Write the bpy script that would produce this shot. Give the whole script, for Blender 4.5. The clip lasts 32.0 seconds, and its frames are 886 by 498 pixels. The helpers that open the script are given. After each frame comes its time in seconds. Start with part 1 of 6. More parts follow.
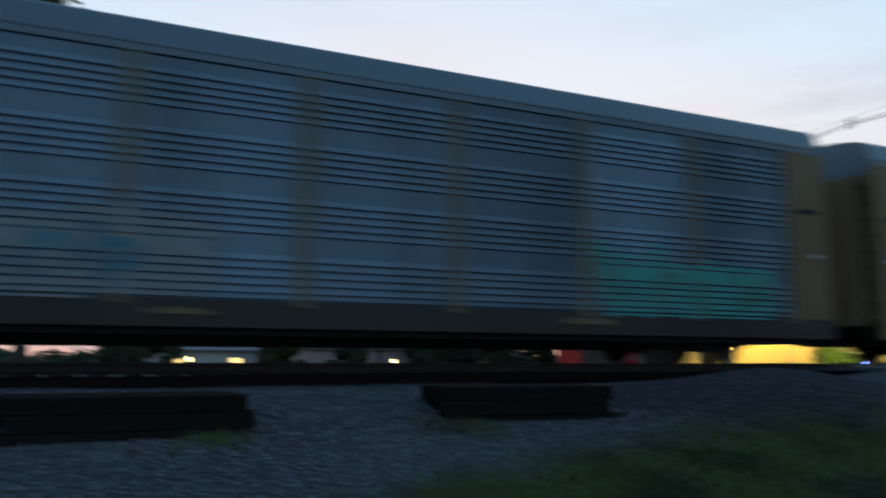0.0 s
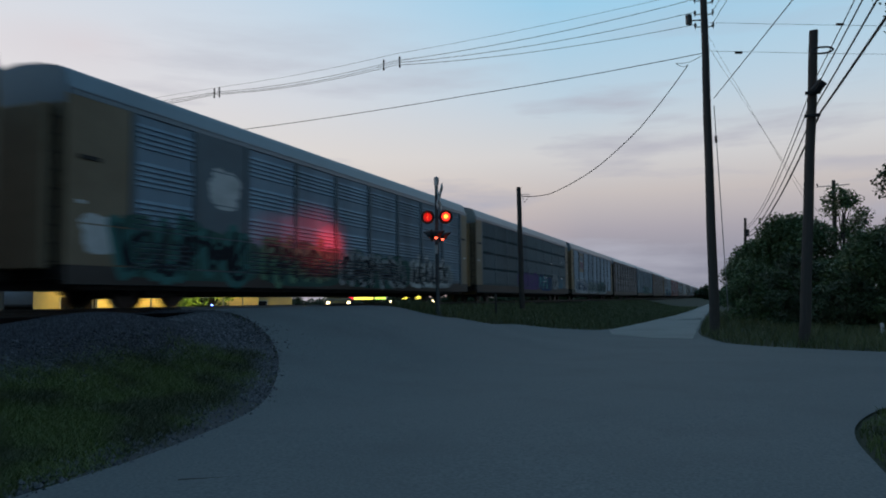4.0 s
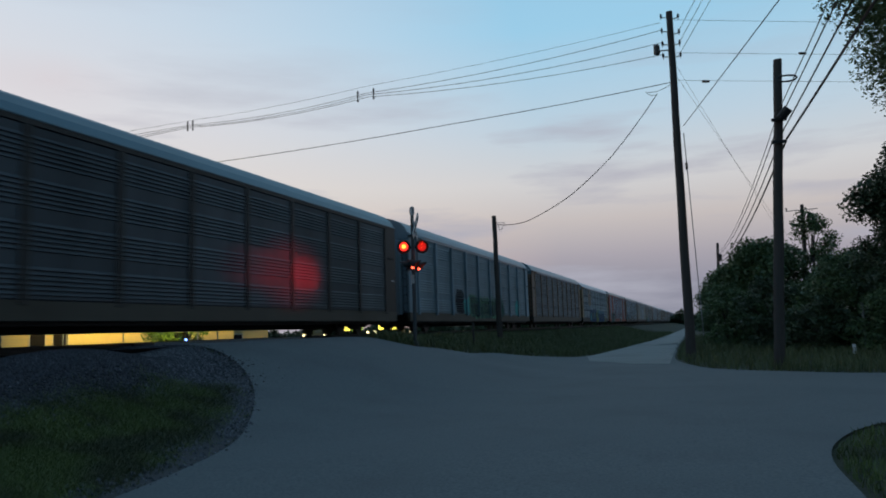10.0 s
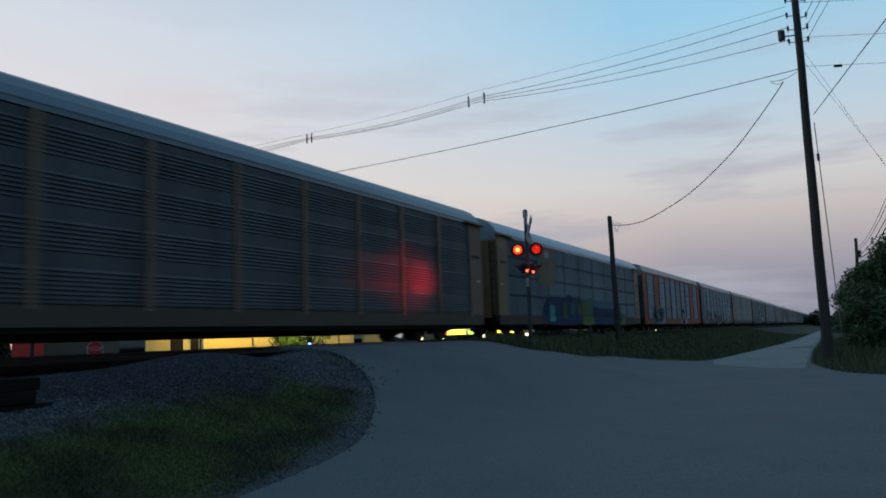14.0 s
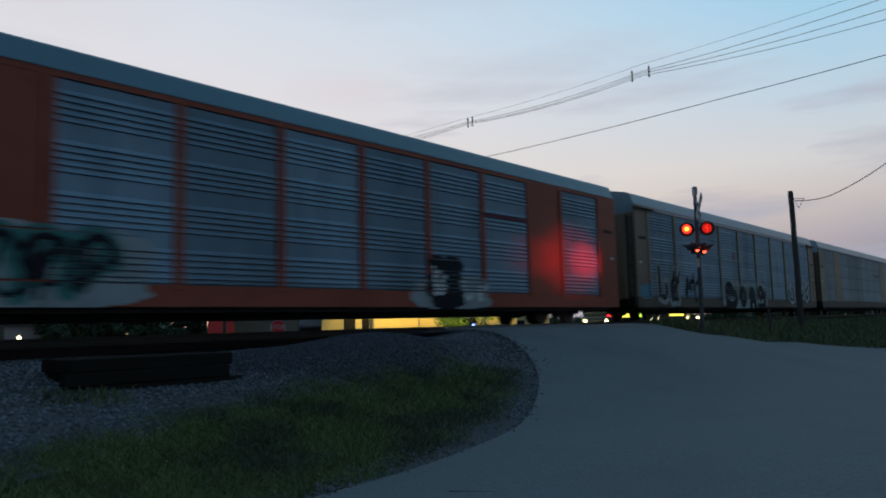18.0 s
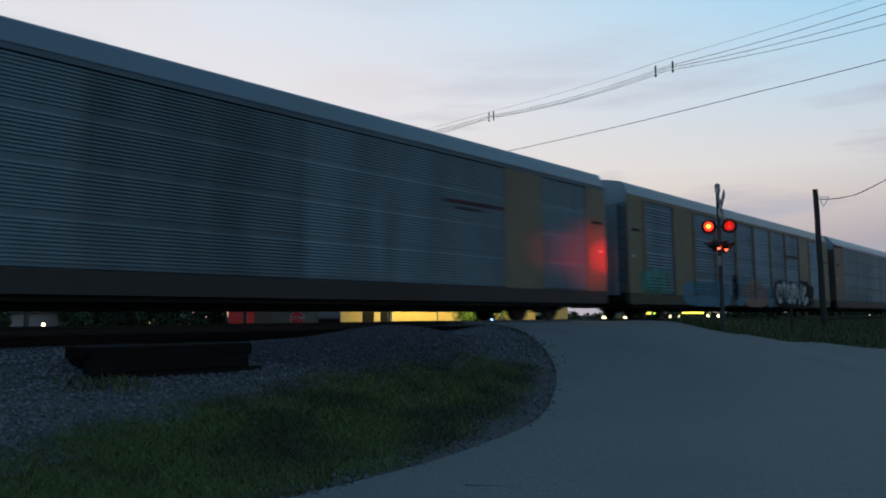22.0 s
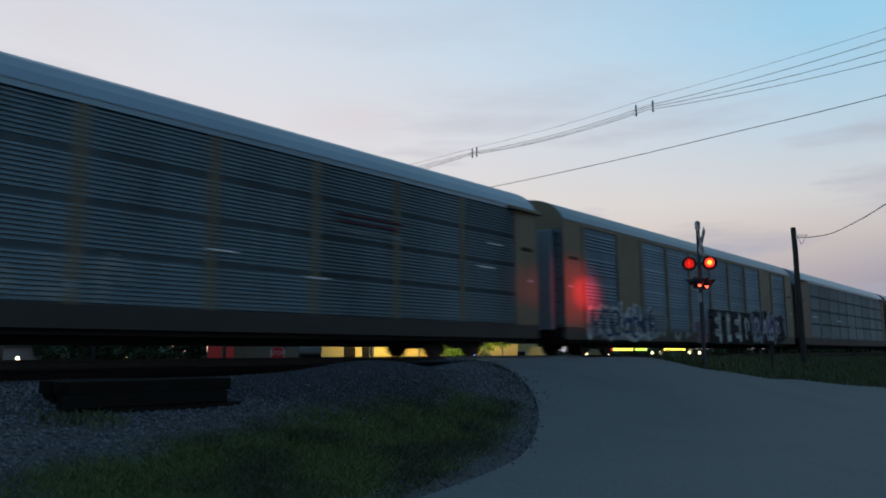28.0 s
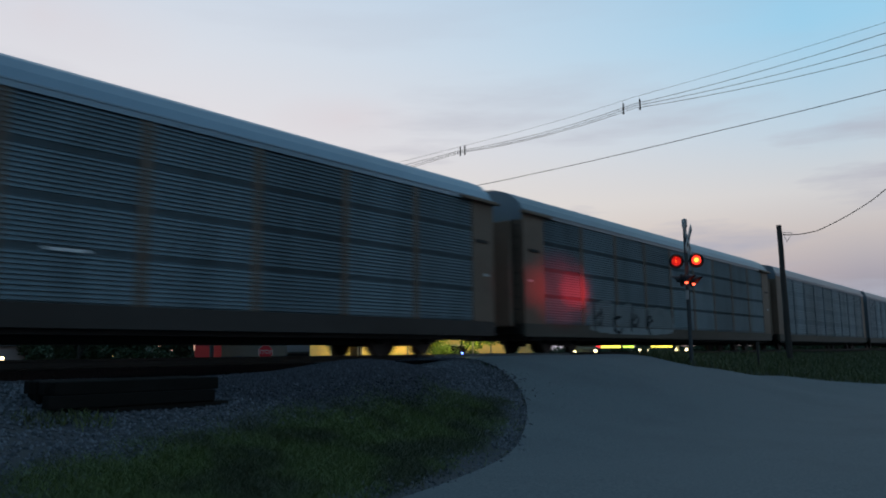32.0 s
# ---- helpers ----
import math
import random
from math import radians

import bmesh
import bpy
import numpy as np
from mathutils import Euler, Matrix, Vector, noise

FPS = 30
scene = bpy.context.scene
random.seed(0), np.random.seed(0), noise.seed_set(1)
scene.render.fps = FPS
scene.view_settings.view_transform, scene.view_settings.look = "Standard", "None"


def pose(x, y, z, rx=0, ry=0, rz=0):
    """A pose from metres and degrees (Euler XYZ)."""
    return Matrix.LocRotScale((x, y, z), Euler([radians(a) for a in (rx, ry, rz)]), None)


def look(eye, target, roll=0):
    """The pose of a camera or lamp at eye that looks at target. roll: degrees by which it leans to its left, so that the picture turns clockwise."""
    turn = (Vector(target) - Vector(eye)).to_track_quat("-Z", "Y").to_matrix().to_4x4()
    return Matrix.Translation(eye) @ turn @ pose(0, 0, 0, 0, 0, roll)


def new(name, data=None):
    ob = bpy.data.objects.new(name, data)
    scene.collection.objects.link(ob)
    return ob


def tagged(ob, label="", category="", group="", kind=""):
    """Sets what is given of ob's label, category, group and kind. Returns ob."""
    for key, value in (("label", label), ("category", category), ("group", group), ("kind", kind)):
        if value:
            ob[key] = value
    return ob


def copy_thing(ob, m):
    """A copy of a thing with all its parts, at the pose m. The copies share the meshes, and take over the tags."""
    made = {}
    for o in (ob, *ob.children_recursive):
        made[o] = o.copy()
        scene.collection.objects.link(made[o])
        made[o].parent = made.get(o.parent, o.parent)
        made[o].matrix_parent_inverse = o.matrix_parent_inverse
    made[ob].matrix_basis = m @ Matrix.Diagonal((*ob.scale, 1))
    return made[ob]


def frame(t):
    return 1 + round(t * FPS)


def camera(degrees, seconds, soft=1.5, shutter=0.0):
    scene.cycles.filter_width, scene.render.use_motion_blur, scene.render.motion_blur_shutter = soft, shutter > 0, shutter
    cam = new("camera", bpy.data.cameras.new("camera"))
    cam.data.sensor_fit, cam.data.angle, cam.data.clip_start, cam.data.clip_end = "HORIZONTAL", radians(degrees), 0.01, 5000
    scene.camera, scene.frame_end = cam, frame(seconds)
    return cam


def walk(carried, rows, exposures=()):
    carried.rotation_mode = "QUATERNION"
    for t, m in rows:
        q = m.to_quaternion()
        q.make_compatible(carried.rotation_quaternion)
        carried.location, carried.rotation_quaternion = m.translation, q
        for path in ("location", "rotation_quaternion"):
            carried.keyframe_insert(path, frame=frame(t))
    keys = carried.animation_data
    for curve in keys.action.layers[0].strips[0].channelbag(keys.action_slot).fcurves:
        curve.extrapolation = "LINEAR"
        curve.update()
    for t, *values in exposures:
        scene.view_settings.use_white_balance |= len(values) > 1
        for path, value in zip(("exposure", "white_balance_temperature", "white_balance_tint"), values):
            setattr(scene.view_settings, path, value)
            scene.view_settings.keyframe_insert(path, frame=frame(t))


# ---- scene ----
# Camera: a standing viewer who steps back at first and pans along the passing train; time, yaw, pitch, roll in degrees, eye x and y.
EYE_Z = 1.6
PATH = (
    (0.0, 66.44, 8.41, -0.22, -1.57, 0.46),
    (0.5, 51.50, 6.65, -0.79, -1.50, 0.40),
    (1.0, 42.40, 5.60, -0.70, -1.20, 0.35),
    (1.5, 36.21, 4.79, -1.30, -0.50, 0.30),
    (2.0, 31.44, 4.42, -1.10, -0.25, 0.12),
    (2.5, 27.95, 4.05, -0.62, -0.08, 0.04),
    (3.0, 24.63, 4.09, -0.24, 0.00, 0.00),
    (3.5, 21.94, 3.89, 0.01, 0.00, 0.00),
    (4.0, 20.84, 3.97, 0.69, 0.00, 0.00),
    (4.5, 20.29, 4.13, 1.32, 0.00, 0.00),
    (6.5, 20.47, 4.63, 1.73, 0.00, 0.00),
    (7.0, 20.43, 4.89, 1.74, 0.00, 0.00),
    (7.5, 20.23, 5.09, 1.77, 0.00, 0.00),
    (8.0, 19.81, 5.32, 1.69, 0.00, 0.00),
    (8.5, 19.26, 5.53, 1.70, 0.00, 0.00),
    (9.0, 18.79, 5.78, 1.84, 0.00, 0.00),
    (9.5, 18.63, 6.00, 1.71, 0.00, 0.00),
    (10.0, 19.10, 6.22, 1.80, 0.00, 0.00),
    (10.5, 20.42, 6.44, 1.96, 0.00, 0.00),
    (11.0, 22.41, 6.50, 1.90, 0.00, 0.00),
    (11.5, 24.49, 6.54, 1.92, 0.00, 0.00),
    (12.0, 25.97, 6.51, 1.84, 0.00, 0.00),
    (12.5, 26.94, 6.56, 1.84, 0.00, 0.00),
    (13.0, 27.40, 6.70, 2.07, 0.00, 0.00),
    (13.5, 27.69, 6.81, 2.10, 0.00, 0.00),
    (15.5, 30.63, 5.88, 1.58, 0.00, 0.00),
    (16.0, 32.27, 4.99, 1.34, 0.00, 0.00),
    (16.5, 34.08, 4.68, 1.06, 0.00, 0.00),
    (17.0, 36.31, 4.95, 0.89, 0.00, 0.00),
    (17.5, 38.54, 5.43, 1.13, 0.00, 0.00),
    (18.0, 40.55, 5.76, 1.43, 0.00, 0.00),
    (18.5, 41.83, 5.97, 1.58, 0.00, 0.00),
    (19.0, 42.45, 5.97, 1.52, 0.00, 0.00),
    (19.5, 42.67, 5.71, 1.24, 0.00, 0.00),
    (20.0, 42.68, 5.34, 0.97, 0.00, 0.00),
    (20.5, 42.72, 4.95, 0.74, 0.00, 0.00),
    (21.0, 42.81, 4.70, 0.72, 0.00, 0.00),
    (21.5, 42.48, 4.90, 0.60, 0.00, 0.00),
    (22.0, 41.96, 5.32, 0.49, 0.00, 0.00),
    (22.5, 41.25, 6.06, 0.44, 0.00, 0.00),
    (23.0, 40.81, 6.77, 0.44, 0.00, 0.00),
    (23.5, 40.88, 7.58, 0.58, 0.00, 0.00),
    (24.0, 41.21, 8.09, 0.63, 0.00, 0.00),
    (24.5, 41.62, 8.48, 0.65, 0.00, 0.00),
    (25.0, 41.77, 8.69, 0.59, 0.00, 0.00),
    (25.5, 41.56, 8.69, 0.47, 0.00, 0.00),
    (27.5, 40.64, 8.13, 0.18, 0.00, 0.00),
    (28.0, 40.58, 8.03, 0.23, 0.00, 0.00),
    (28.5, 40.40, 7.91, 0.25, 0.00, 0.00),
    (29.0, 40.17, 7.77, 0.29, 0.00, 0.00),
    (29.5, 40.12, 7.68, 0.41, 0.00, 0.00),
    (30.0, 40.36, 7.63, 0.62, 0.00, 0.00),
    (30.5, 40.56, 7.66, 0.76, 0.00, 0.00),
    (31.0, 40.57, 7.82, 0.72, 0.00, 0.00),
    (31.5, 40.14, 7.94, 0.65, 0.00, 0.00),
    (32.0, 39.69, 7.88, 0.48, 0.00, 0.00),
)
cam = camera(62.0, 32.0, soft=1.8, shutter=0.6)
walk(cam, [(t, pose(ex, ey, EYE_Z, 90 + p, r, y)) for t, y, p, r, ex, ey in PATH], exposures=[(0.0, 0.30), (0.9, 0.30), (1.6, 0.18), (2.2, 0.02), (17.5, 0.0), (19.0, 0.15), (22.0, 0.12), (25.5, 0.05), (32.0, 0.03)])

# World: the sky after sunset, pink and cream low over the railway, pale blue above, darker overhead and behind.
world = bpy.data.worlds.new("dusk_sky")
scene.world = world
world.use_nodes = True
wt = world.node_tree
wt.nodes.clear()


def wnode(kind, **kw):
    n = wt.nodes.new(kind)
    for k, v in kw.items():
        if k == "operation":
            n.operation = v
        elif k == "blend":
            n.data_type, n.blend_type = "RGBA", v
    return n


def ramp_stops(r, stops):
    while len(r.elements) > 1:
        r.elements.remove(r.elements[-1])
    for i, (p, c) in enumerate(stops):
        e = r.elements[0] if i == 0 else r.elements.new(p)
        e.position, e.color = p, (*c, 1)


coord = wnode("ShaderNodeTexCoord")
sep = wnode("ShaderNodeSeparateXYZ")
wt.links.new(coord.outputs["Generated"], sep.inputs[0])
# glow side: over the railway ahead to the left; plain side: ahead to the right and behind
warm = wnode("ShaderNodeValToRGB")
ramp_stops(warm.color_ramp, [(0.0, (0.62, 0.33, 0.24)), (0.05, (0.64, 0.41, 0.31)), (0.11, (0.59, 0.455, 0.375)), (0.18, (0.575, 0.515, 0.47)), (0.27, (0.57, 0.525, 0.53)),
                             (0.38, (0.54, 0.53, 0.56)), (0.52, (0.46, 0.485, 0.555)), (0.75, (0.16, 0.27, 0.37)), (1.0, (0.11, 0.19, 0.27))])
cool = wnode("ShaderNodeValToRGB")
ramp_stops(cool.color_ramp, [(0.0, (0.20, 0.205, 0.255)), (0.05, (0.205, 0.205, 0.255)), (0.09, (0.285, 0.265, 0.30)), (0.14, (0.405, 0.37, 0.365)), (0.19, (0.455, 0.455, 0.465)), (0.26, (0.365, 0.455, 0.53)),
                             (0.38, (0.24, 0.44, 0.585)), (0.52, (0.205, 0.39, 0.545)), (0.75, (0.12, 0.235, 0.345)), (1.0, (0.10, 0.18, 0.265))])
for r in (warm, cool):
    wt.links.new(sep.outputs["Z"], r.inputs[0])
side_dot = wnode("ShaderNodeVectorMath", operation="DOT_PRODUCT")
side_dot.inputs[1].default_value = (-0.93, 0.37, 0.0)
wt.links.new(coord.outputs["Generated"], side_dot.inputs[0])
side_map = wnode("ShaderNodeMapRange")
side_map.inputs[1].default_value, side_map.inputs[2].default_value = 0.52, 1.0
wt.links.new(side_dot.outputs["Value"], side_map.inputs[0])
mix_side = wnode("ShaderNodeMix", blend="MIX")
wt.links.new(side_map.outputs[0], mix_side.inputs[0])
wt.links.new(cool.outputs[0], mix_side.inputs[6])
wt.links.new(warm.outputs[0], mix_side.inputs[7])
# thin flat evening clouds
squash = wnode("ShaderNodeMapping")
squash.inputs["Scale"].default_value = (1.8, 1.8, 12.0)
squash.inputs["Location"].default_value = (0.35, 0.1, 0.2)
wt.links.new(coord.outputs["Generated"], squash.inputs[0])
cl = wnode("ShaderNodeTexNoise")
cl.inputs["Scale"].default_value, cl.inputs["Detail"].default_value, cl.inputs["Roughness"].default_value = 1.6, 7.0, 0.55
wt.links.new(squash.outputs[0], cl.inputs["Vector"])
cl_map = wnode("ShaderNodeMapRange")
cl_map.inputs[1].default_value, cl_map.inputs[2].default_value, cl_map.inputs[4].default_value = 0.495, 0.66, 0.85
wt.links.new(cl.outputs["Fac"], cl_map.inputs[0])
low = wnode("ShaderNodeMapRange")
low.inputs[1].default_value, low.inputs[2].default_value, low.inputs[3].default_value, low.inputs[4].default_value = 0.2, 0.36, 1.0, 0.12
wt.links.new(sep.outputs["Z"], low.inputs[0])
cl_amt = wnode("ShaderNodeMath", operation="MULTIPLY")
wt.links.new(cl_map.outputs[0], cl_amt.inputs[0])
wt.links.new(low.outputs[0], cl_amt.inputs[1])
mix_cloud = wnode("ShaderNodeMix", blend="MIX")
wt.links.new(cl_amt.outputs[0], mix_cloud.inputs[0])
wt.links.new(mix_side.outputs[2], mix_cloud.inputs[6])
mix_cloud.inputs[7].default_value = (0.30, 0.30, 0.355, 1)
# two soft puffs of evening cloud over the railway
puffs = mix_cloud.outputs[2]
warp = wnode("ShaderNodeTexNoise")
warp.inputs["Scale"].default_value, warp.inputs["Detail"].default_value = 9.0, 5.0
wt.links.new(coord.outputs["Generated"], warp.inputs["Vector"])
for d0, size in (((-0.700, 0.645, 0.306), 0.11), ((-0.865, 0.33, 0.385), 0.17)):
    off = wnode("ShaderNodeVectorMath", operation="SUBTRACT")
    wt.links.new(coord.outputs["Generated"], off.inputs[0])
    off.inputs[1].default_value = d0
    flat = wnode("ShaderNodeVectorMath", operation="MULTIPLY")
    wt.links.new(off.outputs[0], flat.inputs[0])
    flat.inputs[1].default_value = (1, 1, 3.2)
    far = wnode("ShaderNodeVectorMath", operation="LENGTH")
    wt.links.new(flat.outputs[0], far.inputs[0])
    near = wnode("ShaderNodeMapRange")
    near.inputs[1].default_value, near.inputs[2].default_value, near.inputs[3].default_value, near.inputs[4].default_value = 0.0, size, 0.85, 0.0
    wt.links.new(far.outputs["Value"], near.inputs[0])
    rag = wnode("ShaderNodeMath", operation="MULTIPLY")
    wt.links.new(near.outputs[0], rag.inputs[0])
    wt.links.new(warp.outputs["Fac"], rag.inputs[1])
    puff = wnode("ShaderNodeMix", blend="MIX")
    wt.links.new(rag.outputs[0], puff.inputs[0])
    wt.links.new(puffs, puff.inputs[6])
    puff.inputs[7].default_value = (0.50, 0.44, 0.46, 1)
    puffs = puff.outputs[2]
# darker towards the night side behind the viewer
back = wnode("ShaderNodeMapRange")
back.inputs[1].default_value, back.inputs[2].default_value, back.inputs[3].default_value, back.inputs[4].default_value = -0.9, 0.3, 0.66, 1.38
back_dot = wnode("ShaderNodeVectorMath", operation="DOT_PRODUCT")
back_dot.inputs[1].default_value = (-0.55, 0.83, 0.0)
wt.links.new(coord.outputs["Generated"], back_dot.inputs[0])
wt.links.new(back_dot.outputs["Value"], back.inputs[0])
bg = wnode("ShaderNodeBackground")
# the sky away from the sunset is bluer
blue_map = wnode("ShaderNodeMapRange")
blue_map.inputs[1].default_value, blue_map.inputs[2].default_value, blue_map.inputs[3].default_value, blue_map.inputs[4].default_value = -0.2, 0.55, 1.0, 0.0
wt.links.new(back_dot.outputs["Value"], blue_map.inputs[0])
mix_blue = wnode("ShaderNodeMix", blend="MULTIPLY")
wt.links.new(blue_map.outputs[0], mix_blue.inputs[0])
wt.links.new(puffs, mix_blue.inputs[6])
mix_blue.inputs[7].default_value = (0.86, 0.99, 1.08, 1)
wt.links.new(mix_blue.outputs[2], bg.inputs[0])
wt.links.new(back.outputs[0], bg.inputs[1])
out = wnode("ShaderNodeOutputWorld")
wt.links.new(bg.outputs[0], out.inputs[0])

# Last light of the sun, just under the horizon past the railway: broad and weak.
sun = new("sun", bpy.data.lights.new("sun", "SUN"))
sun.data.energy, sun.data.angle, sun.data.color = 0.12, radians(40), (1.0, 0.75, 0.6)
sun.matrix_world = look((0, 0, 50), (37, -15, 42))


# ---- materials ----
def mat(name, col, rough=0.7, metal=0.0, col2=None, grain=6.0, stain=0.7, stain_col=None, stain_amt=0.35, bump=0.0, vary=0.0, spec=0.4, stretch=(1, 1, 1)):
    """Principled with fine grain, larger stains and a little bump; sizes in metres by object space."""
    m = bpy.data.materials.new(name)
    m.use_nodes = True
    t = m.node_tree
    b = t.nodes["Principled BSDF"]
    b.inputs["Roughness"].default_value, b.inputs["Metallic"].default_value = rough, metal
    b.inputs["Specular IOR Level"].default_value = spec
    tc = t.nodes.new("ShaderNodeTexCoord")
    mp = t.nodes.new("ShaderNodeMapping")
    mp.inputs["Scale"].default_value = stretch
    t.links.new(tc.outputs["Object"], mp.inputs[0])
    info = t.nodes.new("ShaderNodeObjectInfo")
    shift = t.nodes.new("ShaderNodeVectorMath")
    shift.operation = "MULTIPLY_ADD"
    comb = t.nodes.new("ShaderNodeCombineXYZ")
    for i in range(3):
        t.links.new(info.outputs["Random"], comb.inputs[i])
    t.links.new(comb.outputs[0], shift.inputs[0])
    shift.inputs[1].default_value = (37, 53, 71)
    t.links.new(mp.outputs[0], shift.inputs[2])
    fine = t.nodes.new("ShaderNodeTexNoise")
    fine.inputs["Scale"].default_value, fine.inputs["Detail"].default_value = grain, 4
    big = t.nodes.new("ShaderNodeTexNoise")
    big.inputs["Scale"].default_value, big.inputs["Detail"].default_value = stain, 5
    for n in (fine, big):
        t.links.new(shift.outputs[0], n.inputs["Vector"])
    mx = t.nodes.new("ShaderNodeMix")
    mx.data_type = "RGBA"
    c2 = col2 or tuple(0.72 * c for c in col)
    mx.inputs[6].default_value, mx.inputs[7].default_value = (*col, 1), (*c2, 1)
    t.links.new(fine.outputs["Fac"], mx.inputs[0])
    mr = t.nodes.new("ShaderNodeMapRange")
    mr.inputs[1].default_value, mr.inputs[2].default_value, mr.inputs[4].default_value = 0.48, 0.7, stain_amt
    t.links.new(big.outputs["Fac"], mr.inputs[0])
    mx2 = t.nodes.new("ShaderNodeMix")
    mx2.data_type = "RGBA"
    sc = stain_col or tuple(0.45 * c for c in col)
    mx2.inputs[7].default_value = (*sc, 1)
    t.links.new(mx.outputs[2], mx2.inputs[6])
    t.links.new(mr.outputs[0], mx2.inputs[0])
    last = mx2.outputs[2]
    if vary:
        hs = t.nodes.new("ShaderNodeHueSaturation")
        vr = t.nodes.new("ShaderNodeMapRange")
        vr.inputs[3].default_value, vr.inputs[4].default_value = 1 - vary, 1 + vary
        t.links.new(info.outputs["Random"], vr.inputs[0])
        t.links.new(vr.outputs[0], hs.inputs["Value"])
        t.links.new(last, hs.inputs["Color"])
        last = hs.outputs[0]
    t.links.new(last, b.inputs["Base Color"])
    if bump:
        bp = t.nodes.new("ShaderNodeBump")
        bp.inputs["Strength"].default_value, bp.inputs["Distance"].default_value = min(1.0, bump * 20), bump
        t.links.new(fine.outputs["Fac"], bp.inputs["Height"])
        t.links.new(bp.outputs[0], b.inputs["Normal"])
    return m


def glow(name, col, strength, base=(0.02, 0.02, 0.02)):
    m = bpy.data.materials.new(name)
    m.use_nodes = True
    b = m.node_tree.nodes["Principled BSDF"]
    b.inputs["Base Color"].default_value = (*base, 1)
    b.inputs["Emission Color"].default_value = (*col, 1)
    b.inputs["Emission Strength"].default_value = strength
    b.inputs["Roughness"].default_value = 0.4
    return m


# ---- mesh helpers ----
def mesh_ob(name, verts, faces, material, parent=None, smooth=False):
    me = bpy.data.meshes.new(name)
    me.from_pydata([tuple(v) for v in verts], [], faces)
    me.materials.append(material)
    if smooth:
        me.polygons.foreach_set("use_smooth", [True] * len(me.polygons))
    ob = new(name, me)
    ob.parent = parent
    return ob


def part(name, bm, material, parent=None, label="", smooth=False):
    me = bpy.data.meshes.new(name)
    bmesh.ops.recalc_face_normals(bm, faces=bm.faces)
    bm.to_mesh(me)
    bm.free()
    me.materials.append(material)
    if smooth:
        me.polygons.foreach_set("use_smooth", [True] * len(me.polygons))
    ob = new(name, me)
    ob.parent = parent
    if label:
        tagged(ob, label)
    return ob


def thing(name, label, category, m=None, group="", kind=""):
    ob = new(name)
    if m is not None:
        ob.matrix_basis = m
    return tagged(ob, label, category, group, kind)


def box(bm, lo, hi, bevel=0.0, m=None):
    r = bmesh.ops.create_cube(bm, size=1)
    vs = r["verts"]
    s = [b - a for a, b in zip(lo, hi)]
    c = [(a + b) / 2 for a, b in zip(lo, hi)]
    for v in vs:
        v.co = Vector([v.co[i] * s[i] + c[i] for i in range(3)])
    if bevel:
        es = list({e for v in vs for e in v.link_edges})
        r = bmesh.ops.bevel(bm, geom=es, offset=bevel, segments=1, affect="EDGES")
        vs = list({v for f in r["faces"] for v in f.verts} | {v for v in vs if v.is_valid})
    if m is not None:
        for v in vs:
            v.co = m @ v.co
    return bm


def tube(bm, a, b, r0, r1=None, seg=8, caps=True):
    a, b = Vector(a), Vector(b)
    d = b - a
    r1 = r0 if r1 is None else r1
    m = Matrix.Translation((a + b) / 2) @ d.to_track_quat("Z", "Y").to_matrix().to_4x4()
    bmesh.ops.create_cone(bm, cap_ends=caps, segments=seg, radius1=r0, radius2=r1, depth=d.length, matrix=m)
    return bm


def prism(bm, outline, axis, a, b):
    """Extrude a closed outline (pairs) along an axis from a to b. axis 1: outline is (x, z); axis 0: (y, z); axis 2: (x, y)."""
    def put(p, q):
        return {0: (q, p[0], p[1]), 1: (p[0], q, p[1]), 2: (p[0], p[1], q)}[axis]
    va = [bm.verts.new(put(p, a)) for p in outline]
    vb = [bm.verts.new(put(p, b)) for p in outline]
    n = len(outline)
    for i in range(n):
        bm.faces.new((va[i], va[(i + 1) % n], vb[(i + 1) % n], vb[i]))
    bm.faces.new(va[::-1])
    bm.faces.new(vb)
    return bm


def BM():
    return bmesh.new()

# ---- ground ----
TRACK_X, RAIL_Z = -14.92, 1.50
SIDE_X = 1.55
G_ROAD = mat("asphalt_worn_grey", (0.185, 0.196, 0.198), 0.85, 0, (0.036, 0.045, 0.051), 30, 0.5, (0.08, 0.084, 0.088), 0.45, 0.012)
G_SOIL = mat("soil_and_turf", (0.022, 0.030, 0.010), 0.95, 0, (0.014, 0.018, 0.007), 9, 0.5, (0.03, 0.026, 0.018), 0.5, 0.03)
G_GRAVEL = mat("crushed_limestone", (0.066, 0.067, 0.072), 0.9, 0, (0.026, 0.026, 0.03), 16, 0.6, (0.10, 0.09, 0.085), 0.5, 0.03)
G_BALLAST = mat("dark_ballast_bed", (0.05, 0.05, 0.056), 0.95, 0, (0.035, 0.035, 0.04), 18, 0.5, (0.05, 0.045, 0.05), 0.6, 0.04)



def smooth01(a, b, x):
    t = min(1.0, max(0.0, (x - a) / (b - a)))
    return t * t * (3 - 2 * t)


def crossing_here(y):
    return smooth01(12.5, 16.0, y) * (1 - smooth01(23.6, 27.0, y))


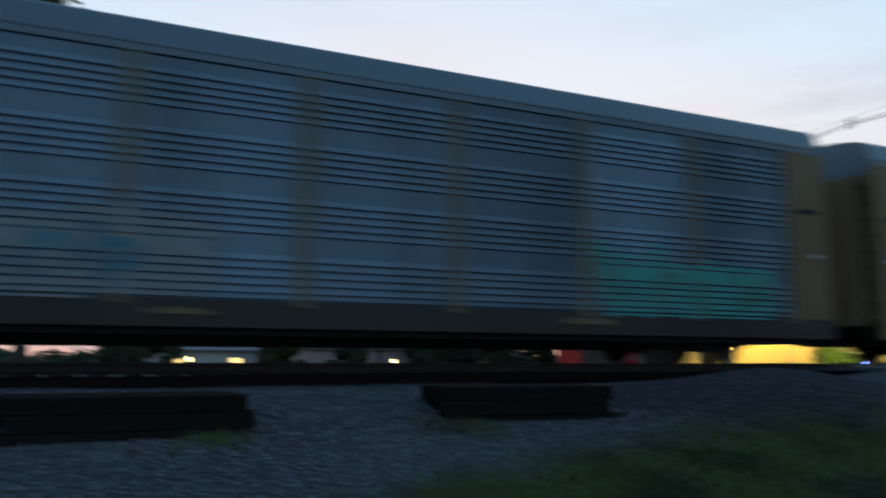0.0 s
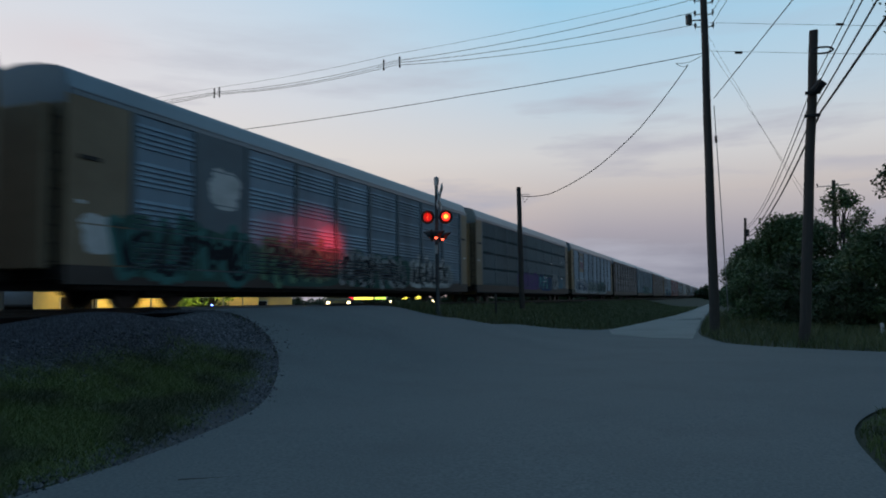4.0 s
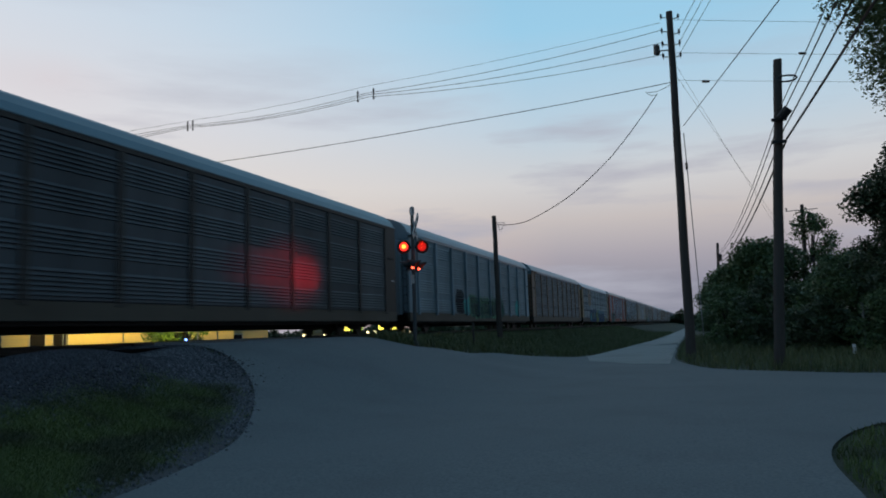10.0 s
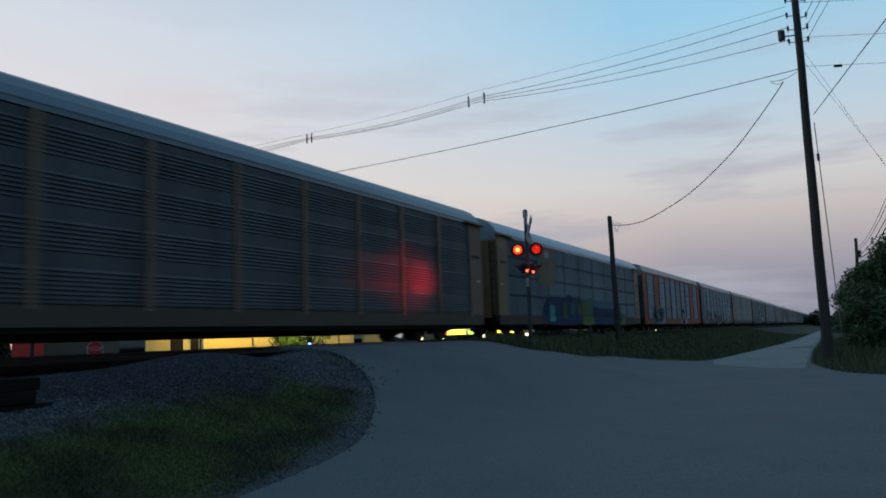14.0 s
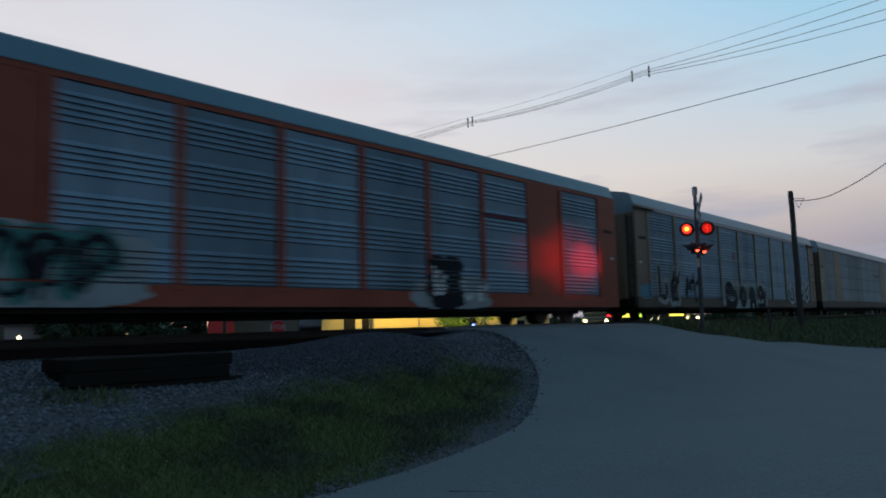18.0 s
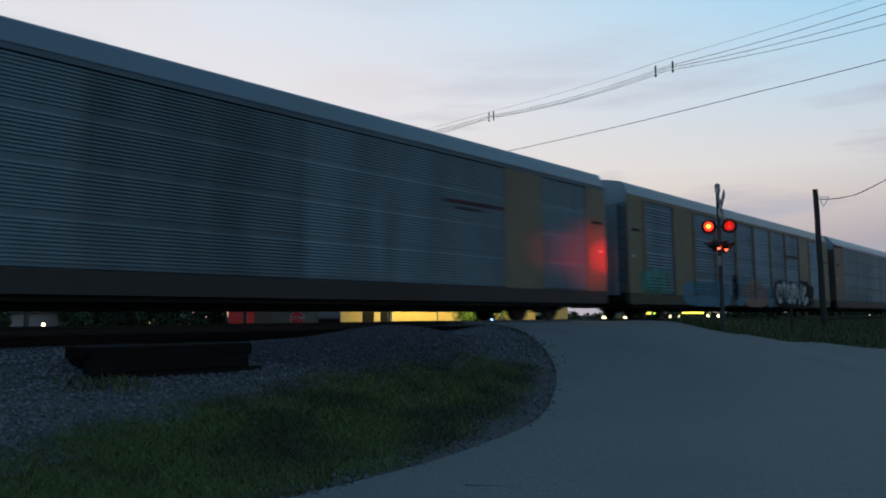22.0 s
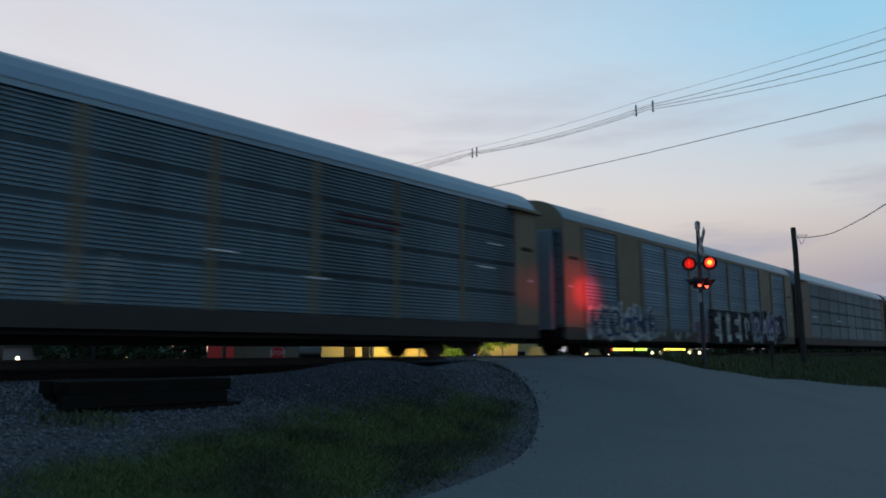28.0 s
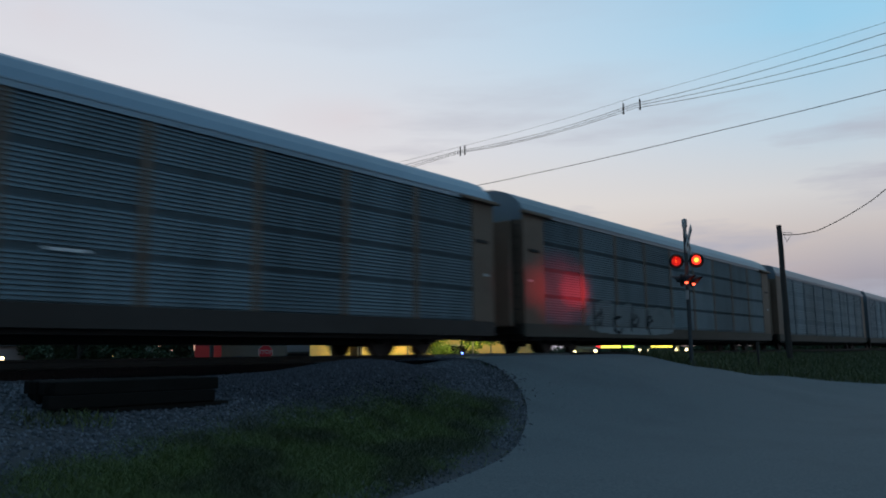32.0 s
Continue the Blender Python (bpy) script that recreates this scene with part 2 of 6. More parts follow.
def height(x, y):
    """The ground: level by the roads, rising to the railway bank, lower again beyond it."""
    d = abs(x - TRACK_X)
    top = 1.16 + 0.24 * crossing_here(y)
    if x > TRACK_X:
        k = smooth01(12.5, 19.0, y) * (1 - smooth01(34, 50, y))
        z = top * (1 - smooth01(2.3 + 1.6 * k, 9.6 + 0.7 * k, d))
        # low heap of loose stone beside the bank
        z += 0.46 * math.exp(-(((x + 10.4) / 1.1) ** 2 + ((y - 10.4) / 2.5) ** 2))
        # grass verge between bank and road stands a little proud
        z += 0.05 * noise.noise((x * 0.35, y * 0.35, 1.0)) * (1 - smooth01(60, 90, abs(y)))
    else:
        z = top + (-0.8 - top) * smooth01(2.3, 9.5, d)
    return z


def sheet(name, xs, ys, material, dz=0.0, fn=height, keep=None):
    verts = [(x, y, fn(x, y) + dz) for y in ys for x in xs]
    n = len(xs)
    faces = []
    for j in range(len(ys) - 1):
        for i in range(n - 1):
            if keep is None or keep((xs[i] + xs[i + 1]) / 2, (ys[j] + ys[j + 1]) / 2):
                faces.append((j * n + i, j * n + i + 1, (j + 1) * n + i + 1, (j + 1) * n + i))
    return mesh_ob(name, verts, faces, material, smooth=True)


def steps(*spans):
    v = []
    for a, b, s in spans:
        v += list(np.arange(a, b - 1e-6, s))
    return v + [spans[-1][1]]


gx = steps((-2500, -300, 400), (-300, -60, 30), (-60, -24, 3), (-24, -4, 0.4), (-4, 12, 1.0), (12, 60, 8), (60, 300, 40), (300, 2500, 400))
gy = steps((-2500, -300, 400), (-300, -30, 45), (-30, 0, 3), (0, 40, 0.5), (40, 100, 3), (100, 400, 20), (400, 2500, 300))
tagged(sheet("ground", gx, gy, G_SOIL), "dark soil and rough turf at dusk, rising to the railway", "ground", kind="structure")


def filled(name, outline, material, dz, spacing, inner=()):
    """A sheet over the ground inside an outline, finely divided so that it follows the ground."""
    from_out = [Vector(p) for p in outline]
    pts = list(from_out)
    xs, ys = [p.x for p in pts], [p.y for p in pts]

    def inside(x, y):
        c = False
        for i in range(len(from_out)):
            a, b = from_out[i], from_out[i - 1]
            if (a.y > y) != (b.y > y) and x < (b.x - a.x) * (y - a.y) / (b.y - a.y) + a.x:
                c = not c
        return c

    y = min(ys) + spacing * 0.5
    while y < max(ys):
        x = min(xs) + spacing * 0.5
        st = spacing if y < 45 else spacing * 4
        while x < max(xs):
            if inside(x, y):
                pts.append(Vector((x, y)))
            x += st
        y += st
    n = len(from_out)
    v, _, f, *_ = delaunay_2d_cdt(pts, [], [list(range(n))], 1, 1e-4)
    return mesh_ob(name, [(p.x, p.y, height(p.x, p.y) + dz) for p in v], [tuple(q) for q in f], material, smooth=True)


def bend(points, rounds=3):
    """Chaikin rounding of a closed outline; a point may carry a third value 1 to stay sharp."""
    pts = [tuple(p) for p in points]
    for _ in range(rounds):
        o = []
        for i in range(len(pts)):
            a, b = pts[i], pts[(i + 1) % len(pts)]
            if len(a) > 2:
                o.append(a)
            q = (a[0] * 0.75 + b[0] * 0.25, a[1] * 0.75 + b[1] * 0.25)
            r = (a[0] * 0.25 + b[0] * 0.75, a[1] * 0.25 + b[1] * 0.75)
            o += [q, r]
        pts = o
    return [(p[0], p[1]) for p in pts]


ROAD_OUT = bend([(-5.3, -28, 1), (-5.3, 4.0), (-6.0, 8.5), (-7.6, 11.6), (-9.2, 13.9), (-11.5, 15.3), (-13.4, 15.6, 1), (-13.4, 23.6, 1), (-11.0, 23.3), (-9.0, 22.4), (-8.35, 25.0), (-7.9, 28.4), (-6.2, 33.2), (-5.3, 36.2),
                 (-4.7, 50), (-3.6, 80), (-3.2, 400, 1), (-2.0, 400, 1), (-1.65, 95), (-1.3, 45), (-1.05, 28.6), (1.9, 25.0), (5.5, 22.6), (60, 21.8, 1), (60, 14.2, 1), (5.0, 14.2), (2.5, 13.0),
                 (1.3, 10.4), (1.25, 7.0), (1.6, -28, 1)])
from mathutils.geometry import delaunay_2d_cdt
road = filled("road", ROAD_OUT, G_ROAD, 0.03, 0.8)
tagged(road, "worn grey asphalt road meeting at the railway crossing", "road", kind="structure")
G_LANE = mat("pale_gravel_lane", (0.30, 0.29, 0.275), 0.95, 0, (0.20, 0.20, 0.195), 14, 0.4, (0.17, 0.165, 0.16), 0.5, 0.02)
lane = filled("lane", [(-1.15, 29.2), (-1.4, 45), (-1.75, 95), (-2.1, 390), (-3.1, 390), (-3.5, 80), (-4.6, 50), (-5.25, 36.3), (-4.6, 32.6), (-2.6, 30.2)], G_LANE, 0.042, 0.8)
tagged(lane, "pale gravel lane running beside the railway", "lane", kind="structure")
far_road = filled("road", [(-60, 16.5), (-16.6, 16.0), (-16.6, 23.6), (-60, 23.2)], G_ROAD, 0.03, 1.5)
tagged(far_road, "asphalt road going on beyond the railway", "road", kind="structure")
shoulder = filled("gravel_shoulder", bend([(-12.6, -30, 1), (-12.6, 15.0, 1), (-11.2, 14.9), (-9.0, 13.6), (-7.6, 11.5), (-6.2, 9.0), (-5.5, 6.4), (-5.2, 3.6), (-5.6, 5.0), (-6.1, 7.1), (-6.8, 8.8), (-8.1, 11.4), (-8.9, 12.4), (-9.3, 11.2), (-9.3, 10.0), (-9.1, 8.4), (-8.9, 7.0), (-8.5, 5.0), (-8.1, 4.1), (-7.5, 3.2), (-6.9, 1.0), (-6.6, -30, 1)]),
                  G_GRAVEL, 0.016, 0.7)
tagged(shoulder, "grey crushed stone shoulder along the railway bank", "gravel", kind="structure")
bank = filled("ballast_bed", [(-17.6, -60), (-12.2, -60), (-12.2, 15.2), (-17.6, 15.2)], G_BALLAST, 0.022, 0.8)
tagged(bank, "dark stone ballast under the railway track", "ballast", kind="structure")
bank2 = filled("ballast_bed", [(-17.6, 23.9), (-12.2, 23.9), (-12.2, 420), (-17.6, 420)], G_BALLAST, 0.022, 1.2)
tagged(bank2, "dark stone ballast under the railway track", "ballast", kind="structure")

# ---- track ----
STEEL = mat("rail_steel_rusty", (0.035, 0.028, 0.024), 0.65, 0.3, (0.022, 0.018, 0.016), 30, 2, (0.05, 0.035, 0.026), 0.4)
TIE = mat("creosoted_timber", (0.016, 0.014, 0.012), 0.9, 0, (0.008, 0.007, 0.006), 14, 1.5, (0.020, 0.018, 0.017), 0.4, 0.004, 0.2, 0.12, (1, 1, 4))
RAIL_PROFILE = [(-0.07, 0), (0.07, 0), (0.07, 0.012), (0.012, 0.035), (0.012, 0.12), (0.036, 0.132), (0.036, 0.168), (-0.036, 0.168), (-0.036, 0.132), (-0.012, 0.12), (-0.012, 0.035), (-0.07, 0.012)]
for sx in (-0.75, 0.75):
    bm = prism(BM(), [(TRACK_X + sx + px_, RAIL_Z - 0.168 + pz_) for px_, pz_ in RAIL_PROFILE], 1, -80, 420)
    tagged(part("rail", bm, STEEL), "rusty steel rail with a worn shining head", "rail", "rails of the track", "structure")

# ---- the train ----
CAR_L, BODY_L, BODY_Y = 28.6, 26.9, 1.85
EAVE, FLOOR_Z, SILL_Z = 4.90, 0.98, 0.59
CHORD = 0.12  # height of the strip between panels and roof


def train_mat(name, col, rough=0.6, metal=0.0, **kw):
    return mat(name, col, rough, metal, tuple(0.78 * c for c in col), 3.0, 0.45, tuple(c * f for c, f in zip(col, (0.5, 0.42, 0.36))), 0.5, 0.0, 0.0, 0.2, (0.5, 0.5, 1), **kw)


PANEL = {k: mat("louvred_panel_" + k, c, 0.62, 0.08, tuple(0.66 * v for v in c), 2.5, 0.7, tuple(0.5 * v for v in c), 0.75, 0.0, 0.2, 0.22, (1, 1, 0.3))
         for k, c in dict(silver=(0.20, 0.285, 0.36), grey=(0.165, 0.228, 0.265), dark=(0.165, 0.22, 0.25), brown=(0.092, 0.103, 0.115), dim=(0.075, 0.10, 0.122), deep=(0.062, 0.105, 0.128)).items()}
# the last tone is for sills, darkened for the shade below the panels
PAINT = {k: train_mat("faded_paint_" + k, c) for k, c in dict(
    tan=(0.235, 0.185, 0.125), mustard=(0.24, 0.175, 0.10), red=(0.29, 0.068, 0.040), white=(0.20, 0.275, 0.325), brown=(0.205, 0.145, 0.108), grey=(0.118, 0.155, 0.18), dark=(0.058, 0.05, 0.046), blue=(0.12, 0.17, 0.20), sill_shade=(0.085, 0.075, 0.06)).items()}
ROOF = {k: mat("galvanised_roof_" + k, c, 0.45, 0.35, tuple(0.85 * v for v in c), 1.5, 0.3, tuple(0.7 * v for v in c), 0.4) for k, c in dict(
    pale=(0.26, 0.335, 0.40), mid=(0.15, 0.195, 0.235), teal=(0.105, 0.175, 0.215)).items()}
UNDER = mat("black_underframe", (0.022, 0.021, 0.021), 0.8, 0.1, (0.014, 0.013, 0.013), 6, 1, (0.05, 0.035, 0.025), 0.4)
WHEEL = mat("wheel_steel", (0.07, 0.06, 0.055), 0.5, 0.6)
# graffiti colours; bright is a near-white that stands in for light on the sides
SPRAY = {k: mat("spray_or_streak_" + k, c, 0.75, 0, tuple(0.75 * v for v in c), 8, 1.5, tuple(0.5 * v for v in c), 0.5, spec=0.12) for k, c in dict(
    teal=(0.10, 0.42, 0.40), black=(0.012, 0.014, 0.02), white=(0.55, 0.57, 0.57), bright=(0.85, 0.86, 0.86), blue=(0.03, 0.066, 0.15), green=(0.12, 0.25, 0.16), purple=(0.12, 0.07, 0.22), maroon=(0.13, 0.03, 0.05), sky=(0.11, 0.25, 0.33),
    lime=(0.16, 0.21, 0.06), pink=(0.25, 0.13, 0.19), grey=(0.3, 0.33, 0.34), peach=(0.36, 0.22, 0.17), red=(0.4, 0.04, 0.04), deepgreen=(0.045, 0.11, 0.095), dimteal=(0.06, 0.18, 0.17)).items()}

PIECE_CACHE = {}
PLAIN = "weathered car carrier railcar with louvred steel sides"


def shared(key, build):
    """One mesh for alike pieces."""
    if key not in PIECE_CACHE:
        bm = build()
        bmesh.ops.recalc_face_normals(bm, faces=bm.faces)
        me = bpy.data.meshes.new(key[0])
        bm.to_mesh(me)
        bm.free()
        PIECE_CACHE[key] = me
    return PIECE_CACHE[key]


def piece(name, key, build, material, parent, at=(0, 0, 0), turn=0.0, label=""):
    me = shared((name, *key, material.name, EAVE), build)
    if not me.materials:
        me.materials.append(material)
    ob = new(name, me)
    ob.parent = parent
    ob.matrix_basis = pose(*at, 0, 0, turn)
    if label:
        tagged(ob, label)
    return ob


def louvre_profile(z0, z1, rows, ribs, depth):
    """Side section of a louvred panel: a gap at foot and head, and per row a run of leaning slats and a plain strip."""
    pr = [(0.0, z0), (-0.06, z0 + 0.004), (-0.06, z0 + 0.03), (0.0, z0 + 0.034)]
    rh = (z1 - z0) / rows
    for r in range(rows):
        b = z0 + r * rh
        lo, hi = b + rh * 0.10, b + rh * (0.968 if ribs > 8 else 0.78)
        st = (hi - lo) / ribs
        pr.append((0.0, lo))
        for i in range(ribs):
            z = lo + i * st
            pr += [(-depth, z + st * 0.05), (-depth, z + st * 0.23), (0.014, z + st * 0.30), (-0.022 if depth > 0.02 else -0.010, z + st * 0.99)]
        if r < rows - 1 and ribs > 8 and depth > 0.02:
            pr += [(0.0, b + rh * 0.972), (-0.07, b + rh * 0.973), (-0.07, b + rh * 0.997)]
    return pr + [(0.0, z1 - 0.034), (-0.06, z1 - 0.03), (-0.06, z1 - 0.004), (0.0, z1)]


def panel_bm(w, rows, ribs, depth):
    top = EAVE - CHORD
    pr = louvre_profile(FLOOR_Z, top, rows, ribs, depth)
    bm = BM()
    a = [bm.verts.new((x, -w / 2, z)) for x, z in pr]
    b = [bm.verts.new((x, w / 2, z)) for x, z in pr]
    k = -0.085
    c = [bm.verts.new((k, y, z)) for y, z in ((-w / 2, FLOOR_Z), (w / 2, FLOOR_Z), (-w / 2, top), (w / 2, top))]
    for i in range(len(pr) - 1):
        bm.faces.new((a[i], b[i], b[i + 1], a[i + 1]))
    bm.faces.new((c[0], c[2], c[3], c[1]))
    return bm


def plate_bm(w, t=0.05):
    return box(BM(), (-t, -w / 2, FLOOR_Z), (0.012, w / 2, EAVE - CHORD))


def post_bm(w, d):
    return box(BM(), (-0.02, -w / 2, FLOOR_Z - 0.1), (d, w / 2, EAVE - CHORD - 0.003), 0.012)


def roof_half(inset=0.0, arch=False):
    """Half section of the roof: a steep side with a rounded shoulder and a low crown, or one round arch."""
    hw, sh = SIDE_X, EAVE + 0.53
    if arch:
        return [(hw - 0.02 - inset, EAVE + 0.05), (1.40 - inset, EAVE + 0.28), (1.12, EAVE + 0.55 - inset), (0.75, EAVE + 0.73 - inset), (0.38, EAVE + 0.83 - inset), (0.0, EAVE + 0.87 - inset)]
    return [(hw - 0.02 - inset, EAVE + 0.05), (1.43 - inset, sh - 0.17), (1.385 - inset, sh - 0.07), (1.31 - inset, sh - 0.015), (1.20 - inset, sh + 0.02 - inset), (0.62, sh + 0.14 - inset), (0.0, sh + 0.19 - inset)]


def mirrored(half):
    return half + [(-x, z) for x, z in reversed(half[:-1])]


def roof_bm(y0, y1, arch):
    hw = SIDE_X
    rim = [(hw - 0.2, EAVE - 0.002), (hw + 0.035, EAVE - 0.002), (hw + 0.035, EAVE + 0.035)]
    return prism(BM(), mirrored(rim + roof_half(0.0, arch)) + [(0, EAVE + 0.3)], 1, y0, y1)


def truck_bm():
    bm = BM()
    for sx in (-0.98, 0.98):
        prism(bm, [(-1.25, 0.36), (-0.95, 0.30), (-0.55, 0.52), (-0.40, 0.24), (0.40, 0.24), (0.55, 0.52), (0.95, 0.30), (1.25, 0.36), (1.2, 0.55), (0.55, 0.74), (-0.55, 0.74), (-1.2, 0.55)], 0, sx - 0.07, sx + 0.07)
        box(bm, (sx - 0.1, -0.32, 0.28), (sx + 0.1, 0.32, 0.6), 0.02)
    box(bm, (-1.1, -0.22, 0.42), (1.1, 0.22, 0.72), 0.03)
    return bm


def wheel_bm():
    bm = BM()
    for sx in (-0.75, 0.75):
        s = 1 if sx > 0 else -1
        tube(bm, (sx - 0.07, 0, 0), (sx + 0.07, 0, 0), 0.42, 0.42, 24)
        tube(bm, (sx - s * 0.1, 0, 0), (sx - s * 0.07, 0, 0), 0.45, 0.45, 24)
    tube(bm, (-1.1, 0, 0), (1.1, 0, 0), 0.085, 0.085, 10)
    for sx in (-1.1, 1.1):
        box(bm, (sx - 0.06, -0.05, -0.05), (sx + 0.06, 0.05, 0.05))
    return bm


def ladder_bm():
    """Climbing irons at a corner of the car's end."""
    bm = BM()
    for x in (1.28, 1.50):
        tube(bm, (x, -0.16, FLOOR_Z - 0.2), (x, -0.16, EAVE - 0.35), 0.018, 0.018, 6)
    for i in range(9):
        z = FLOOR_Z + 0.05 + i * 0.4
        tube(bm, (1.28, -0.16, z), (1.50, -0.16, z), 0.014, 0.014, 5)
        if i % 4 == 0:
            tube(bm, (1.39, -0.16, z), (1.39, 0.0, z), 0.014, 0.014, 5)
    return bm


def coupler_bm():
    bm = BM()
    box(bm, (-0.12, -0.55, 0.62), (0.12, 0.0, 0.88), 0.03)
    box(bm, (-0.19, -0.80, 0.58), (0.19, -0.50, 0.92), 0.05)
    return bm


def door_bm(w):
    bm = BM()
    box(bm, (0, -0.04, FLOOR_Z), (w, 0.0, EAVE - 0.31), 0.01)
    for i in range(4):
        x = w * (0.14 + 0.24 * i)
        box(bm, (x - 0.05, -0.075, FLOOR_Z + 0.1), (x + 0.05, -0.04, EAVE - 0.4), 0.01)
    return bm


def endcap_bm(arch):
    hw = SIDE_X - 0.03
    return prism(BM(), mirrored([(hw, EAVE - 0.3)] + roof_half(0.03, arch)), 1, -0.06, 0.06)


def blob(y0, y1, z0, z1, seed, lump=0.16):
    """A ragged field of sprayed paint, as the span it covers at each height."""
    rnd = random.Random(seed)
    cy, cz, hy, hz = (y0 + y1) / 2, (z0 + z1) / 2, (y1 - y0) / 2, (z1 - z0) / 2
    ph = [rnd.uniform(0, 6.28) for _ in range(6)]

    def span(z):
        u = (z - cz) / hz
        if abs(u) >= 1:
            return None
        g = (1 - abs(u) ** 5) ** 0.3
        l = 0.35 * (math.sin(z * 7 + ph[0]) * 0.6 + math.sin(z * 17 + ph[1]) * 0.3 + math.sin(z * 41 + ph[2]) * 0.2)
        r = 0.35 * (math.sin(z * 6 + ph[3]) * 0.6 + math.sin(z * 19 + ph[4]) * 0.3 + math.sin(z * 37 + ph[5]) * 0.2)
        return cy - hy * g + l * min(1, hy) * 0.6, cy + hy * g + r * min(1, hy) * 0.6
    # a wavy upper edge made of neighbouring columns
    cols = []
    n = max(2, int((y1 - y0) / 0.9))
    for i in range(n):
        ca, cb = y0 + (y1 - y0) * i / n - 0.1, y0 + (y1 - y0) * (i + 1) / n + 0.1
        lift = rnd.uniform(-0.10, 0.16) * (z1 - z0)

        def col(z, ca=ca, cb=cb, lift=lift):
            zz = z - lift if z > cz else z
            s_ = span(zz)
            if s_ is None:
                return None
            w = (cb - ca) * 0.5 * (1 - max(0.0, (zz - cz) / hz) ** 6) ** 0.5
            m = (ca + cb) / 2
            lo, hi = max(s_[0], m - w), min(s_[1], m + w)
            return (lo, hi) if hi > lo else None
        cols.append(col)
    return cols


def field(y0, y1, z0, z1):
    """A straight-edged field of paint."""
    return [lambda z: (y0 + 0.03 * math.sin(z * 9), y1 + 0.04 * math.sin(z * 11)) if z0 < z < z1 else None]


def strokes(y0, z0, h, shapes, slant=0.0, w=0.17):
    """Round-ended sprayed strokes: each a capsule, as the span it covers at each height."""
    out = []
    for k, bars in shapes:
        for (a, b, c, d) in bars:
            p, q, r = (y0 + (k + a) * h, z0 + b * h), (y0 + (k + c) * h, z0 + d * h), w * h / 2

            def cap(z, p=p, q=q, r=r):
                lo, hi = [], []
                for cy, cz in (p, q):
                    v = r * r - (z - cz) ** 2
                    if v > 0:
                        lo.append(cy - math.sqrt(v))
                        hi.append(cy + math.sqrt(v))
                dy, dz = q[0] - p[0], q[1] - p[1]
                ln = math.hypot(dy, dz)
                if ln > 1e-6:
                    ny, nz = -dz / ln * r, dy / ln * r
                    quad = [(p[0] + ny, p[1] + nz), (q[0] + ny, q[1] + nz), (q[0] - ny, q[1] - nz), (p[0] - ny, p[1] - nz)]
                    for i in range(4):
                        (ay, az), (by, bz) = quad[i], quad[i - 1]
                        if (az - z) * (bz - z) < 0:
                            y = ay + (by - ay) * (z - az) / (bz - az)
                            lo.append(y)
                            hi.append(y)
                return (min(lo), max(hi)) if lo and max(hi) - min(lo) > 1e-4 else None
            out.append(cap)
    return out


def skin(spans, layout, rows, ribs, post_w, post_d, lift):
    """Paint laid over sill, posts, plates and the raised parts of the louvres; the slots stay bare."""
    zs = [0.50, 0.62, 0.74, 0.86, 0.974]
    bands = [(a, b, "sill") for a, b in zip(zs, zs[1:])]
    rh = (EAVE - CHORD - FLOOR_Z) / rows
    for r in range(rows):
        base = FLOOR_Z + r * rh
        lo, hi = base + rh * 0.10, base + rh * (0.968 if ribs > 8 else 0.78)
        st = (hi - lo) / ribs
        bands.append((base + (0.004 if r else 0.036), lo, "l"))
        for i in range(ribs):
            bands += [(lo + i * st, lo + (i + 0.30) * st, "slot"), (lo + (i + 0.30) * st, lo + (i + 1) * st, "l")]
        k = 3 if rh * 0.985 - (hi - base) > 0.1 else 1
        e0, e1 = hi, base + rh * (0.97 if r < rows - 1 else 0.96)
        bands += [(e0 + (e1 - e0) * j / k, e0 + (e1 - e0) * (j + 1) / k, "l") for j in range(k)]
    segs = []
    y = layout[0][2]
    for i, (kind, w, _) in enumerate(layout):
        h0, h1 = (post_w / 2 if i else 0), (post_w / 2 if i < len(layout) - 1 else 0)
        if i:
            segs.append((y - post_w / 2, y + post_w / 2, "post"))
        segs.append((y + h0, y + w - h1, kind))
        y += w
    V, F = [], []
    for z0, z1, bk in bands:
        cuts = 3 if z1 - z0 > 0.05 else 2
        for c in range(cuts):
            za, zb = z0 + (z1 - z0) * c / cuts, z0 + (z1 - z0) * (c + 1) / cuts
            runs = []
            for lo, hi in sorted(v for v in (fn((za + zb) / 2) for fn in spans) if v is not None and v[1] > v[0]):
                if runs and lo <= runs[-1][1]:
                    runs[-1][1] = max(runs[-1][1], hi)
                else:
                    runs.append([lo, hi])
            for lo, hi in runs:
                for ya, yb, kind in segs:
                    p, q = max(lo, ya), min(hi, yb)
                    if q <= p or (bk == "slot" and kind == "l"):
                        continue
                    x = lift + (0.034 if bk == "sill" and kind != "post" else {"l": 0.014, "p": 0.016, "post": max(post_d, 0.014 if bk != "sill" else 0.034) + 0.004}[kind])
                    n = len(V)
                    V += [(x, p, za), (x, q, za), (x, q, zb), (x, p, zb)]
                    F.append((n, n + 1, n + 2, n + 3))
    return V, F


def hash_of(s):
    return sum(ord(c) * (i + 1) for i, c in enumerate(s))


def ring(y, z, ry, rz, a0=0, a1=360, n=12):
    """A sprayed bow or loop as a chain of short strokes."""
    p = [(y + ry * math.cos(radians(a0 + (a1 - a0) * i / n)), z + rz * math.sin(radians(a0 + (a1 - a0) * i / n))) for i in range(n + 1)]
    return [(*p[i], *p[i + 1]) for i in range(n)]


